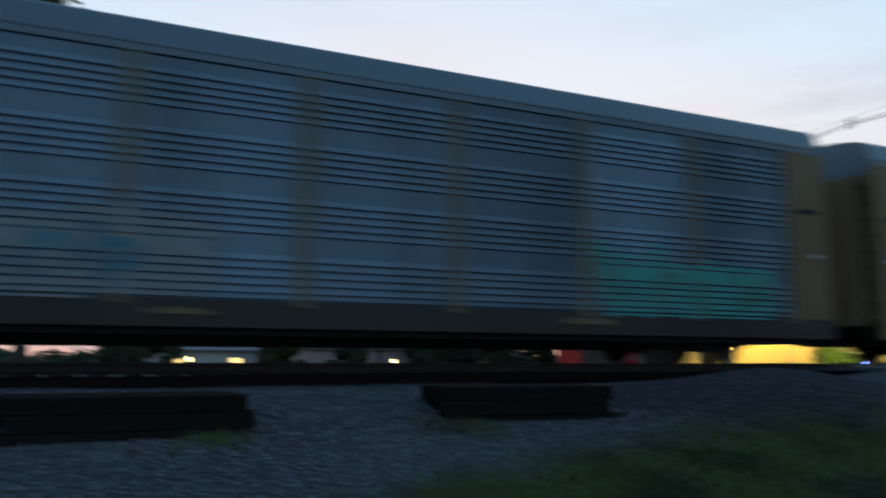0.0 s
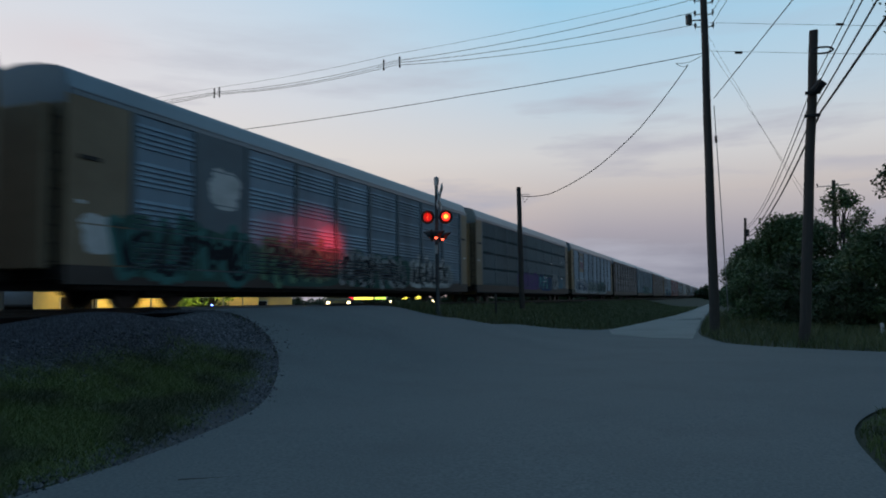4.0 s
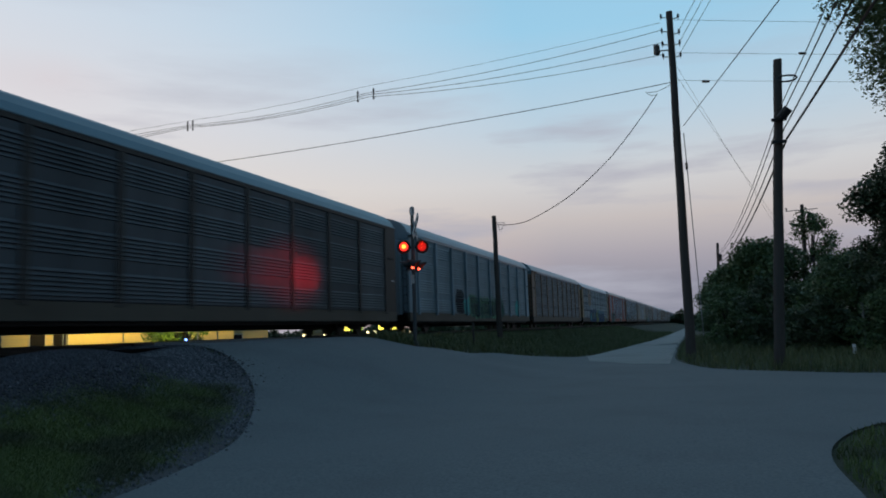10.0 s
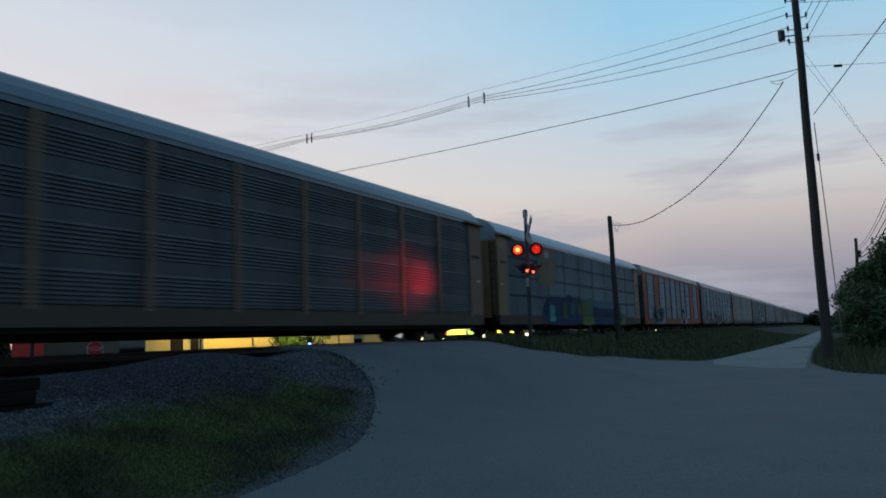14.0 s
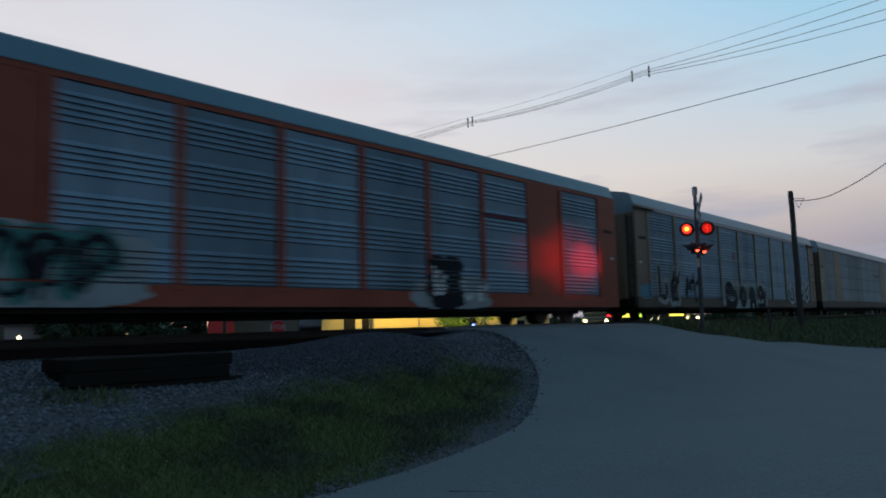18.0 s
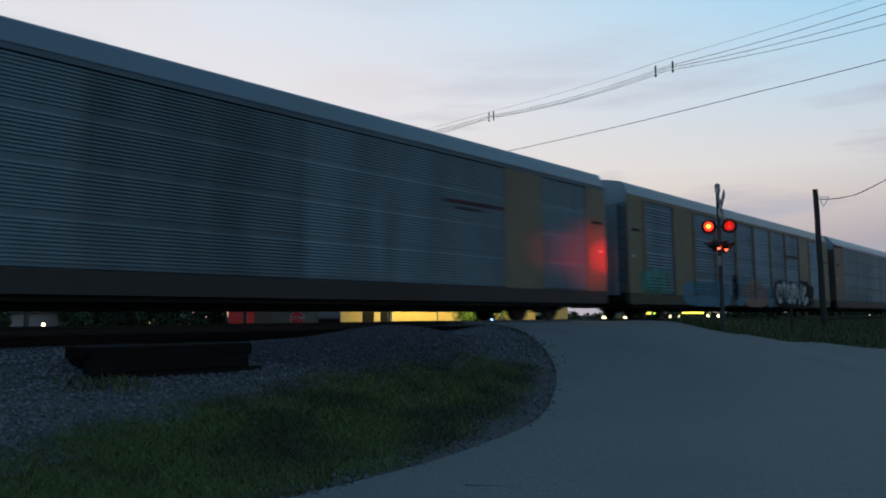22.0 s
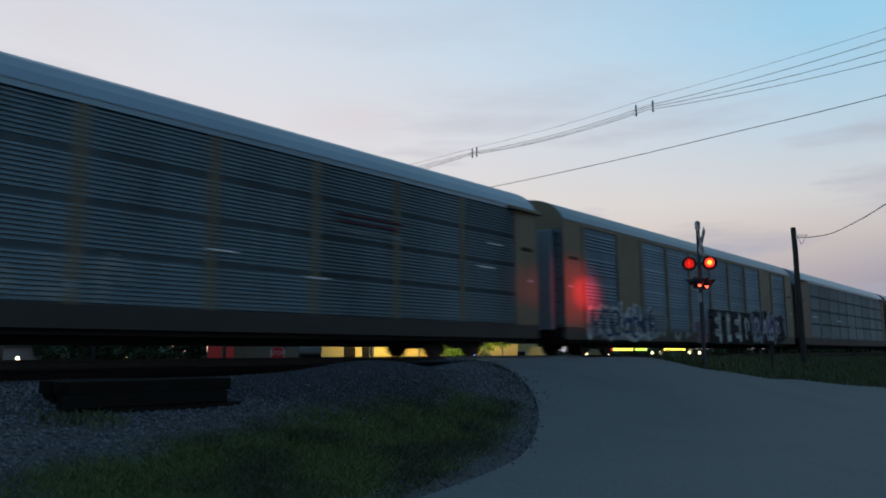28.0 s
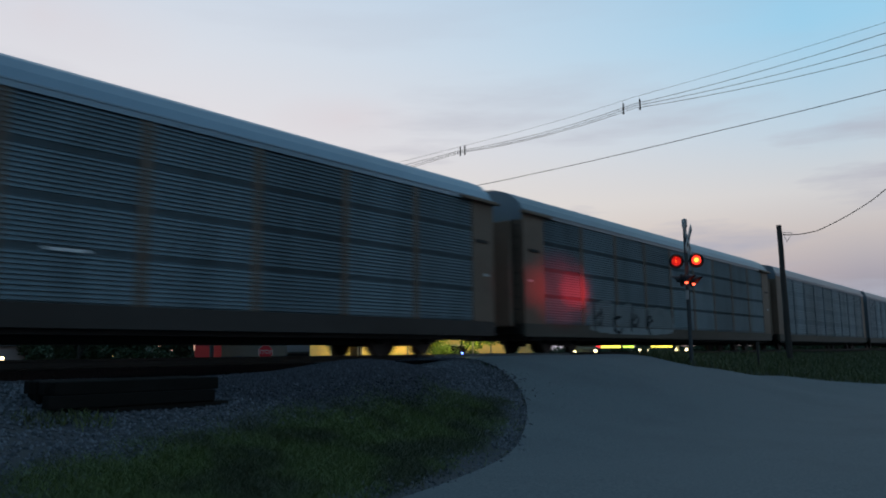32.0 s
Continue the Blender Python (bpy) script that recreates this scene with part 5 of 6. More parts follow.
def quads(rng, pts, size, spread=1.0, droop=0.0):
    """Leaves: one small bent quad at every point."""
    n = len(pts)
    u = rng.normal(size=(n, 3))
    u[:, 2] *= 0.6
    u /= np.linalg.norm(u, axis=1)[:, None]
    w = rng.normal(size=(n, 3))
    v = np.cross(u, w)
    v /= np.linalg.norm(v, axis=1)[:, None]
    s = size * rng.uniform(0.6, 1.4, size=(n, 1))
    a = pts - u * s
    b = pts + v * s * 0.5
    c = pts + u * s
    d = pts - v * s * 0.5
    vs = np.stack([a, b, c, d], 1).reshape(-1, 3)
    fs = np.arange(4 * n).reshape(-1, 4)
    return vs, fs


def leaves(name, rng, blobs, per, size, material, parent):
    pts = []
    for c, r in blobs:
        k = max(8, int(3.2 * per * r * r))
        q = rng.normal(size=(k, 3))
        q /= np.linalg.norm(q, axis=1)[:, None]
        q *= rng.uniform(0.35, 1.0, size=(k, 1)) ** 0.5
        pts.append(np.array(c) + q * r * np.array([1, 1, 0.8]))
    vs, fs = quads(rng, np.concatenate(pts), size * 0.62)
    # larger shaded leaves fill the heart of each clump
    core = []
    for c, r in blobs:
        k = max(6, int(0.9 * per * r * r))
        q = rng.normal(size=(k, 3))
        q /= np.linalg.norm(q, axis=1)[:, None]
        core.append(np.array(c) + q * rng.uniform(0.0, 1.0, size=(k, 1)) ** 0.4 * r * 0.6)
    v2, f2 = quads(rng, np.concatenate(core), size * 1.15)
    fs = np.concatenate([fs, f2 + len(vs)])
    vs = np.concatenate([vs, v2])
    return mesh_ob(name, vs.tolist(), fs.tolist(), material, parent)


def tree(label, foot, h, r, seed, per=90, size=0.13, material=LEAF, trunk=0.2, low=0.35, nblob=26, category="tree"):
    rng = np.random.default_rng(seed)
    t = thing("tree" if category == "tree" else "bush", label, category, Matrix.Translation(foot))
    bm = BM()
    p = Vector((0, 0, -0.1))
    k = 5
    for i in range(k):
        q = p + Vector((rng.uniform(-0.12, 0.12), rng.uniform(-0.12, 0.12), h * 0.8 / k))
        tube(bm, p, q, trunk * (1 - 0.75 * i / k), trunk * (1 - 0.75 * (i + 1) / k), 8)
        p = q
    blobs = []
    for i in range(nblob):
        a = rng.uniform(0, 6.283)
        z = low + (1 - low) * rng.uniform(0.05, 0.95)
        rad = r * math.sin(math.pi * min(0.97, max(0.12, (z - low) / (1 - low) * 0.82 + 0.14))) * rng.uniform(0.45, 0.95)
        c = Vector((rad * math.cos(a), rad * math.sin(a), h * z))
        blobs.append((tuple(c), r * rng.uniform(0.22, 0.42)))
        if i % 2 == 0:
            s = Vector((0, 0, h * max(0.18, z - 0.28)))
            tube(bm, s, s.lerp(c, 0.9), trunk * 0.3, trunk * 0.08, 5, False)
    part("trunk", bm, BARK, t, smooth=True)
    leaves("crown", rng, blobs, per, size, material, t)
    return t


# crown made wider to the right, out of view, to shade the road
tree("big leafy tree with branches over the road", (13.0, 29.5, 0), 20.5, 8.0, 3, 120, 0.125, LEAF, 0.4, 0.48, 52)
tree("dense dark round tree behind the hedge", (11.4, 41.0, 0), 11.0, 4.0, 4, 130, 0.15, LEAF_DEEP, 0.3, 0.03, 84)
tree("broad leafy tree beside the lane", (4.6, 55.0, 0), 6.7, 4.0, 5, 120, 0.15, LEAF, 0.25, 0.08, 60)
tree("feathery upright tree among bushes", (7.7, 57.0, 0), 9.2, 1.9, 6, 90, 0.13, LEAF, 0.2, 0.3, 34)
tree("leafy tree among bushes", (9.2, 50.0, 0), 5.4, 3.2, 7, 120, 0.14, LEAF, 0.2, 0.06, 50)
tree("leafy tree beside the lane", (3.4, 68.0, 0), 6.2, 3.2, 8, 100, 0.17, LEAF, 0.2, 0.06, 46)
for i, (x, y, h, r) in enumerate(((1.6, 47.0, 3.6, 1.7), (3.6, 43.0, 3.9, 2.0), (6.2, 41.5, 4.0, 2.2), (8.9, 40.5, 6.2, 2.4), (11.6, 39.0, 4.4, 2.6), (14.6, 38.0, 5.0, 2.8), (1.4, 58.0, 4.2, 1.6), (5.2, 38.6, 2.5, 1.5), (8.0, 37.6, 2.8, 1.6), (10.6, 36.2, 3.0, 1.8), (2.0, 90.0, 6.0, 2.5), (3.0, 110.0, 7.5, 3.2), (18, 37, 6, 3))):
    tree("dark dense bush of the roadside hedge", (x, y, 0), h, r, 20 + i, 140, 0.11, LEAF_DEEP if i % 2 else LEAF, 0.08, 0.02, 34, "bush")


def far_wood(label, x0, y0, x1, y1, h, seed, n=60):
    rng = np.random.default_rng(seed)
    blobs = []
    for i in range(n):
        u = (i + rng.uniform(-0.3, 0.3)) / n
        k = h * rng.uniform(0.3, 0.55)
        hh = h * rng.uniform(0.6, 1.0) * (0.75 + 0.25 * math.sin(i * 0.9 + seed))
        for z in (k * 0.5, hh * 0.55, hh - k * 0.7):
            blobs.append(((x0 + (x1 - x0) * u + rng.uniform(-3, 3), y0 + (y1 - y0) * u + rng.uniform(-3, 3), z - 0.8), k))
    ob = leaves("far_woods", rng, blobs, 3.2, 1.0, LEAF_DEEP, None)
    return tagged(ob, label, "woods", kind="stuff")


far_wood("far dark woods at the end of the lane", -45, 400, 60, 330, 9, 1, 40)
far_wood("far dark tree line beyond the railway", -170, 330, -45, 420, 8, 2, 40)
far_wood("low dark tree line beyond the railway", -190, -40, -170, 330, 5.0, 3, 90)
far_wood("dark woods beside the far lane", 5, 130, 20, 330, 9, 4, 40)

# ---- beyond the railway: a lit forecourt, houses, lamps ----
def polar(az, dist):
    a = radians(az)
    return -dist * math.sin(a), dist * math.cos(a)


WALL_CREAM = mat("cream_painted_block", (0.62, 0.52, 0.28), 0.8, 0, (0.55, 0.45, 0.24), 5, 0.6, (0.4, 0.32, 0.18), 0.3)
WALL_GREY = mat("blue_grey_siding", (0.06, 0.073, 0.095), 0.8, 0, None, 5, 0.6)
WALL_RED = mat("red_painted_wall", (0.42, 0.03, 0.04), 0.7, 0, None, 5, 0.6)
ROOF_GREY = mat("grey_shingle_roof", (0.16, 0.165, 0.18), 0.9, 0, None, 6, 0.6)
GLASS_DARK = mat("dark_window_glass", (0.02, 0.02, 0.025), 0.1)
TRIM = mat("white_trim", (0.6, 0.58, 0.52), 0.6)
LIT_YELLOW = glow("lit_yellow_panel", (1.0, 0.82, 0.10), 2.2)
LIT_GREEN = glow("lit_green_panel", (0.62, 1.0, 0.10), 1.8)
LIT_WHITE = glow("white_floodlight", (1.0, 0.80, 0.42), 5.0)
LIT_AMBER = glow("amber_street_light", (1.0, 0.62, 0.18), 10.0)
LIT_RED = glow("lit_red_panel", (1.0, 0.02, 0.04), 1.5)
LIT_ROOM = glow("lit_shop_window", (1.0, 0.70, 0.25), 1.6)
LIT_BLUE = glow("small_blue_light", (0.1, 0.2, 1.0), 10.0)
FAR_Z = -0.8


def facing(az, dist, z=FAR_Z):
    """A pose whose -y side looks back to the viewer."""
    x, y = polar(az, dist)
    return pose(x, y, z, 0, 0, az)


def gable_house(label, az, dist, w, d, h, rise, wall, turn=0, windows=(), lit=None, name="house"):
    t = thing(name, label, "house" if name == "house" else "shop", facing(az, dist) @ pose(0, 0, 0, 0, 0, turn))
    part("wall_shell", prism(BM(), [(-w / 2, 0), (w / 2, 0), (w / 2, h), (-w / 2, h)], 1, -d / 2, d / 2), wall, t)
    bm = BM()
    prism(bm, [(-d / 2 - 0.4, h - 0.02), (0, h + rise), (d / 2 + 0.4, h - 0.02), (d / 2 + 0.4, h + 0.14), (0, h + rise + 0.18), (-d / 2 - 0.4, h + 0.14)], 0, -w / 2 - 0.4, w / 2 + 0.4)
    part("roof", bm, ROOF_GREY, t)
    for gx_ in (-w / 2, w / 2 - 0.1):
        part("gable", prism(BM(), [(-d / 2, h), (d / 2, h), (0, h + rise)], 0, gx_, gx_ + 0.1), wall, t)
    for wx, wz, ww, wh in windows:
        win = part("window", box(BM(), (wx - ww / 2 - 0.08, -d / 2 - 0.06, wz - 0.08), (wx + ww / 2 + 0.08, -d / 2 - 0.004, wz + wh + 0.08)), TRIM, t)
        part("pane", box(BM(), (wx - ww / 2, -d / 2 - 0.075, wz), (wx + ww / 2, -d / 2 - 0.064, wz + wh)), lit or GLASS_DARK, win)
    return t


# cream shop under yellow lamps
shop = gable_house("long cream shop washed by yellow lamps", 42.6, 62, 15.5, 7, 4.2, 1.3, WALL_CREAM, 6, [(-5.6, 2.0, 0.9, 0.9), (-4.2, 2.0, 0.9, 0.9), (3.4, 1.0, 2.0, 1.8)], name="shop_building")
gable_house("cream annex beside the shop", 35.2, 64, 6.0, 6, 3.8, 1.2, WALL_CREAM, 0, [(0.5, 1.4, 1.0, 1.1)])
gable_house("grey house with a low gable roof", 50.6, 66, 9.5, 7, 2.3, 1.5, WALL_GREY, 4, [(-2, 1.0, 1, 1)])
gable_house("blue grey shed beyond the railway", 54.4, 60, 5.5, 6, 4.2, 1.3, WALL_GREY, 2, [])
gable_house("low red painted store", 57.2, 58, 1.8, 5, 3.8, 1.0, WALL_RED, 0, [])
gable_house("dark house with a lit window", 65.2, 90, 12, 8, 2.6, 1.2, WALL_GREY, -8, [(3.0, 1.6, 0.8, 1.0)], LIT_ROOM)
gable_house("pale house with a low roof", 74.0, 80, 14, 8, 3.2, 1.2, mat("pale_pink_siding", (0.5, 0.38, 0.36), 0.8), 10, [(-2, 1.2, 1, 1)])
gable_house("pale trailer home with a low roof", 84.0, 85, 16, 5, 3.0, 0.6, SIGN_WHITE, 4, [(-3, 1.4, 1.2, 0.9), (3, 1.4, 1.2, 0.9)], LIT_ROOM)

# yellow lamps on short arms over the shop front
for az, d, e in ((46.2, 55.5, 105), (42.4, 55.5, 105), (36.0, 57.5, 50)):
    x, y = polar(az, d)
    t = thing("yard_lamp", "yellow yard lamp on a thin steel post", "lamp", pose(x, y, FAR_Z, 0, 0, az), "yard lamps")
    part("post", tube(BM(), (0, 0, 0), (0, 0, 5.6), 0.06, 0.05, 8), GALV, t)
    part("arm", tube(BM(), (0, 0, 5.55), (0, 0.9, 5.7), 0.03, 0.03, 6), GALV, t)
    part("head", box(BM(), (-0.2, 0.7, 5.62), (0.2, 1.2, 5.74), 0.03), BLACK, t)
    part("lens", box(BM(), (-0.15, 0.75, 5.585), (0.15, 1.15, 5.62)), LIT_AMBER, t)
    lp = new("yard_light", bpy.data.lights.new("yard_light", "SPOT"))
    lp.data.energy, lp.data.color, lp.data.shadow_soft_size, lp.data.spot_size, lp.data.spot_blend = e * 9, (1.0, 0.66, 0.12), 0.3, radians(130), 0.6
    lp.matrix_world = look((x + 0.9 * -math.sin(radians(az)), y + 0.9 * math.cos(radians(az)), FAR_Z + 5.3), (*polar(az - 0.5, d + 5), FAR_Z + 1.0))

tx, ty = polar(38.3, 50)
tree("small round tree lit bright green by yard lamps", (tx, ty, FAR_Z), 5.4, 2.4, 60, 130, 0.13, LEAF_BRIGHT, 0.14, 0.22, 26)
lp = new("yard_light", bpy.data.lights.new("yard_light", "POINT"))
lp.data.energy, lp.data.color, lp.data.shadow_soft_size = 2300, (1.0, 0.85, 0.2), 0.3
lp.location = (tx + 3.6, ty - 3.4, 3.4)
t = thing("yard_lamp", "yellow yard lamp beside a small tree", "lamp", pose(tx + 3.6, ty - 3.4, FAR_Z), "yard lamps")
part("post", tube(BM(), (0, 0, 0), (0, 0, 4.3), 0.06, 0.05, 8), GALV, t)
part("head", tube(BM(), (0, 0, 4.3), (0, 0, 4.55), 0.12, 0.2, 10), LIT_AMBER, t)

# forecourt canopy with a lit band and floodlights
can = thing("filling_station_canopy", "lit yellow green forecourt canopy with white floodlights", "canopy", facing(25.2, 74))
part("canopy_top", box(BM(), (-4.6, -3, 3.2), (4.6, 3, 3.95), 0.05), WALL_GREY, can)
for a, b, m in ((-4.5, -3.2, LIT_RED), (-3.1, -1.3, LIT_YELLOW), (-1.1, -0.1, LIT_GREEN), (1.4, 3.3, LIT_YELLOW)):
    part("lit_band", box(BM(), (a, -3.06, 2.55), (b, -3.005, 3.05)), m, can)
for x in (-3.8, 3.8):
    part("column", box(BM(), (x - 0.15, -2.0, 0), (x + 0.15, -1.7, 3.2)), TRIM, can)
for x in (0.4, 1.1, 3.6, 4.5):
    part("floodlight", tube(BM(), (x, -3.2, 2.35), (x, -3.3, 2.3), 0.13, 0.11, 12), LIT_WHITE, can)
for x in (-1.5, 1.5):
    part("pump", box(BM(), (x - 0.3, -2.3, 0), (x + 0.3, -1.9, 1.7), 0.04), WALL_RED, can)
station = thing("pickup_truck", "parked vehicle with bright headlights facing the railway", "vehicle", facing(28.9, 52))
part("body", box(box(BM(), (-0.95, -2.4, 0.5), (0.95, 2.4, 1.25), 0.12), (-0.85, -0.8, 1.22), (0.85, 1.0, 1.95), 0.18), WALL_GREY, station)
for sx in (-0.68, 0.68):
    part("headlight", tube(BM(), (sx, -2.42, 0.95), (sx, -2.36, 0.95), 0.12, 0.12, 12), LIT_WHITE, station)
    for sy in (-1.5, 1.5):
        part("wheel", tube(BM(), (sx * 1.25 - 0.1, sy, 0.38), (sx * 1.25 + 0.1, sy, 0.38), 0.38, 0.38, 16), BLACK, station)
station.location.z = 0.55
bm = box(BM(), (-6, -5, -1.6), (6, 5, 0.0))
ob = tagged(part("loading_ramp", bm, G_ROAD), "low asphalt ramp behind the railway", "ramp", kind="structure")
ob.matrix_basis = facing(28.9, 54, 0.55)

# stop sign
t = thing("stop_sign", "red octagonal stop sign on a steel post", "road sign", facing(53.1, 41))
part("post", box(BM(), (-0.03, 0.02, 0), (0.03, 0.06, 2.9)), GALV, t)
oct_pts = [(0.41 * math.cos(math.pi / 8 + k * math.pi / 4), 2.42 + 0.41 * math.sin(math.pi / 8 + k * math.pi / 4)) for k in range(8)]
part("rim", prism(BM(), oct_pts, 1, -0.004, 0.006), SIGN_WHITE, t)
SIGN_RED = mat("red_sign_sheeting", (0.6, 0.02, 0.03), 0.4)
plate = part("plate", prism(BM(), [(x * 0.93, 2.42 + (z - 2.42) * 0.93) for x, z in oct_pts], 1, -0.012, -0.005), SIGN_RED, t)
fc = bpy.data.curves.new("stop_word", "FONT")
fc.body, fc.size, fc.align_x, fc.align_y, fc.extrude = "STOP", 0.30, "CENTER", "CENTER", 0.002
fo = new("stop_word", fc)
me = bpy.data.meshes.new_from_object(fo.evaluated_get(bpy.context.evaluated_depsgraph_get()))
bpy.data.objects.remove(fo)
me.materials.append(SIGN_WHITE)
wo = new("lettering", me)
wo.parent = plate
wo.matrix_basis = pose(0, -0.016, 2.42, 90, 0, 0)

# street lamps and small lights far off
for az, d, z, r, m, lab in ((70.3, 70, 1.3, 0.17, LIT_WHITE, "bright yellowish yard light near the ground"), (66.6, 80, 1.15, 0.12, LIT_AMBER, "small yellow light near the ground"), (61.5, 75, 1.75, 0.12, LIT_YELLOW, "small yellow light among bushes"),
                            (60.1, 85, 1.95, 0.10, LIT_WHITE, "small white street light far off"), (57.9, 70, 1.4, 0.15, LIT_ROOM, "small lit doorway lamp beyond the railway"), (76.0, 80, 1.3, 0.13, LIT_AMBER, "small yellow light near the ground"), (79.5, 90, 1.4, 0.12, LIT_AMBER, "small yellow light near the ground"),
                            (85.0, 75, 1.4, 0.2, LIT_AMBER, "orange light near the ground"), (38.2, 47, 1.45, 0.07, LIT_BLUE, "tiny blue light under a tree"), (12.0, 95, 1.45, 0.07, LIT_WHITE, "small white light beyond the railway"), (9.2, 120, 1.4, 0.09, LIT_WHITE, "small white light beyond the railway"), (17.5, 80, 1.4, 0.06, LIT_WHITE, "small white light beyond the railway"), (46.0, 45, 2.2, 0.12, LIT_AMBER, "amber lamp at the crossing")):
    x, y = polar(az, d)
    t = thing("light_post", lab, "lamp", pose(x, y, FAR_Z, 0, 0, az), "small far lights")
    part("post", tube(BM(), (0, 0.05, 0), (0, 0.05, z - FAR_Z), 0.04, 0.04, 6), GALV, t)
    bm = BM()
    bmesh.ops.create_uvsphere(bm, u_segments=10, v_segments=6, radius=r, matrix=Matrix.Translation((0, 0, z - FAR_Z)))
    part("lamp_globe", bm, m, t)

# pole with crossarms and transformer seen between the cars
x, y = polar(71.3, 62)
t, d = pole("dark wooden utility pole with crossarms beyond the railway", (x, y, FAR_Z), (x, y, 11.0), 0.2, 0.15)
for z, w in ((11.5, 0.7), (10.3, 1.5)):
    ob = part("crossarm", box(BM(), (-w, -0.06, z - 0.06), (w, 0.06, z + 0.06)), POLE_WOOD, t)
    ob.rotation_euler.z = radians(50)
part("transformer", tube(BM(), (0.45, -0.2, 8.0), (0.45, -0.2, 8.9), 0.25, 0.25, 12), GALV, t)
for z in (10.4, 6.2, 5.9):
    cable("electric wire beyond the railway", (x, y, z + FAR_Z), (x - 25, y + 50, z + FAR_Z), sag=0.7, r=0.012)
    cable("electric wire beyond the railway", (x, y, z + FAR_Z), (x + 5, y - 50, z + FAR_Z), sag=0.7, r=0.012)
for az, dd_, h, r, sd in ((66.0, 66, 4.2, 2.2, 70), (73.6, 72, 3.4, 2.0, 71), (78.5, 66, 4.0, 2.4, 72), (62.4, 62, 3.6, 2.0, 73), (59.4, 64, 3.4, 1.8, 74), (88.0, 62, 5.0, 2.6, 75), (60.9, 72, 4.8, 2.7, 76), (63.9, 74, 5.0, 3.0, 77), (67.6, 76, 4.9, 2.8, 78)):
    x, y = polar(az, dd_)
    tree("dark bush beyond the railway", (x, y, FAR_Z), h * 1.1, r, sd, 150, 0.22, LEAF_DEEP, 0.08, 0.02, 40, "bush")
far_wood("low dark scrub beyond the railway", -118, -90, -92, 130, 4.0, 5, 110)
x, y = polar(65.7, 64)
tree("slender dark conifer beyond the railway", (x, y, FAR_Z), 11.0, 1.5, 81, 120, 0.16, LEAF_DEEP, 0.16, 0.25, 30)
x, y = polar(64.9, 78)
t, d = pole("dark wooden utility pole with a crossarm beyond the railway", (x, y, FAR_Z), (x, y, 15.2), 0.2, 0.15)
part("crossarm", box(BM(), (-0.9, -0.06, 15.2), (0.9, 0.06, 15.32)), POLE_WOOD, t).rotation_euler.z = radians(60)
tx, ty = polar(95.0, 40)
tree("tall dark tree beyond the railway", (tx, ty, FAR_Z), 20.5, 5.0, 80, 110, 0.16, LEAF_DEEP, 0.35, 0.3, 34)

# ---- stacked sleepers, stones, grass ----
def tie_bm():
    return box(BM(), (-0.11, -1.16, 0), (0.11, 1.16, 0.175), 0.012)


for cx, cy, rows_, turn in ((-10.38, 5.36, (4, 4, 4), -5.5), (-10.2, 0.55, (4, 4, 4), -1.0)):
    z = height(cx + 0.3, cy) - 0.11
    for k, n in enumerate(rows_):
        for i in range(n):
            rj = random.Random(int(cy * 100) + k * 10 + i)
            ob = new("railway_sleeper", shared(("tie",), tie_bm))
            if not ob.data.materials:
                ob.data.materials.append(TIE)
            ob.matrix_basis = pose(cx + (i - (n - 1) / 2) * 0.245 + rj.uniform(-0.01, 0.01), cy + rj.uniform(-0.05, 0.22) * (1 - k * 0.5) + rj.uniform(-0.07, 0.05), z + k * 0.177, 0, 0, turn + rj.uniform(-1.2, 1.2))
            tagged(ob, "black creosoted timber sleeper in a low stack", "railway sleeper", "stacked sleepers")

# sleepers under the rails, seen at the crossing end of the ballast
bm_tie = lambda: box(BM(), (-1.3, -0.11, 0), (1.3, 0.11, 0.16), 0.01)
for i in range(90):
    y = -12 + i * 0.53
    if 15.2 < y < 24.0:
        continue
    ob = new("track_sleeper", shared(("track_tie",), bm_tie))
    if not ob.data.materials:
        ob.data.materials.append(TIE)
    ob.matrix_basis = pose(TRACK_X, y, RAIL_Z - 0.168 - 0.165, 0, 0, 0)
    tagged(ob, "dark timber sleeper under the rails", "railway sleeper", "sleepers of the track")
# rubber and timber crossing panels between and beside the rails
PANEL_CONC = mat("crossing_panel_concrete", (0.13, 0.13, 0.13), 0.9, 0, None, 12, 1)
for i in range(3):
    for x0, x1 in ((-1.5, -0.83), (-0.66, 0.66), (0.83, 1.5)):
        ob = tagged(part("crossing_panel", box(BM(), (TRACK_X + x0, 15.8 + i * 2.5, RAIL_Z - 0.2), (TRACK_X + x1, 18.28 + i * 2.5, RAIL_Z - 0.008), 0.015), PANEL_CONC), "grey concrete crossing panel between the rails", "crossing panel", "crossing panels", "structure")


ROAD_PTS = [Vector(p) for p in ROAD_OUT]


def on_road(x, y, pad=0.0):
    c = False
    for i in range(len(ROAD_PTS)):
        a, b = ROAD_PTS[i], ROAD_PTS[i - 1]
        if (a.y > y) != (b.y > y) and x < (b.x - a.x) * (y - a.y) / (b.y - a.y) + a.x:
            c = not c
    return c


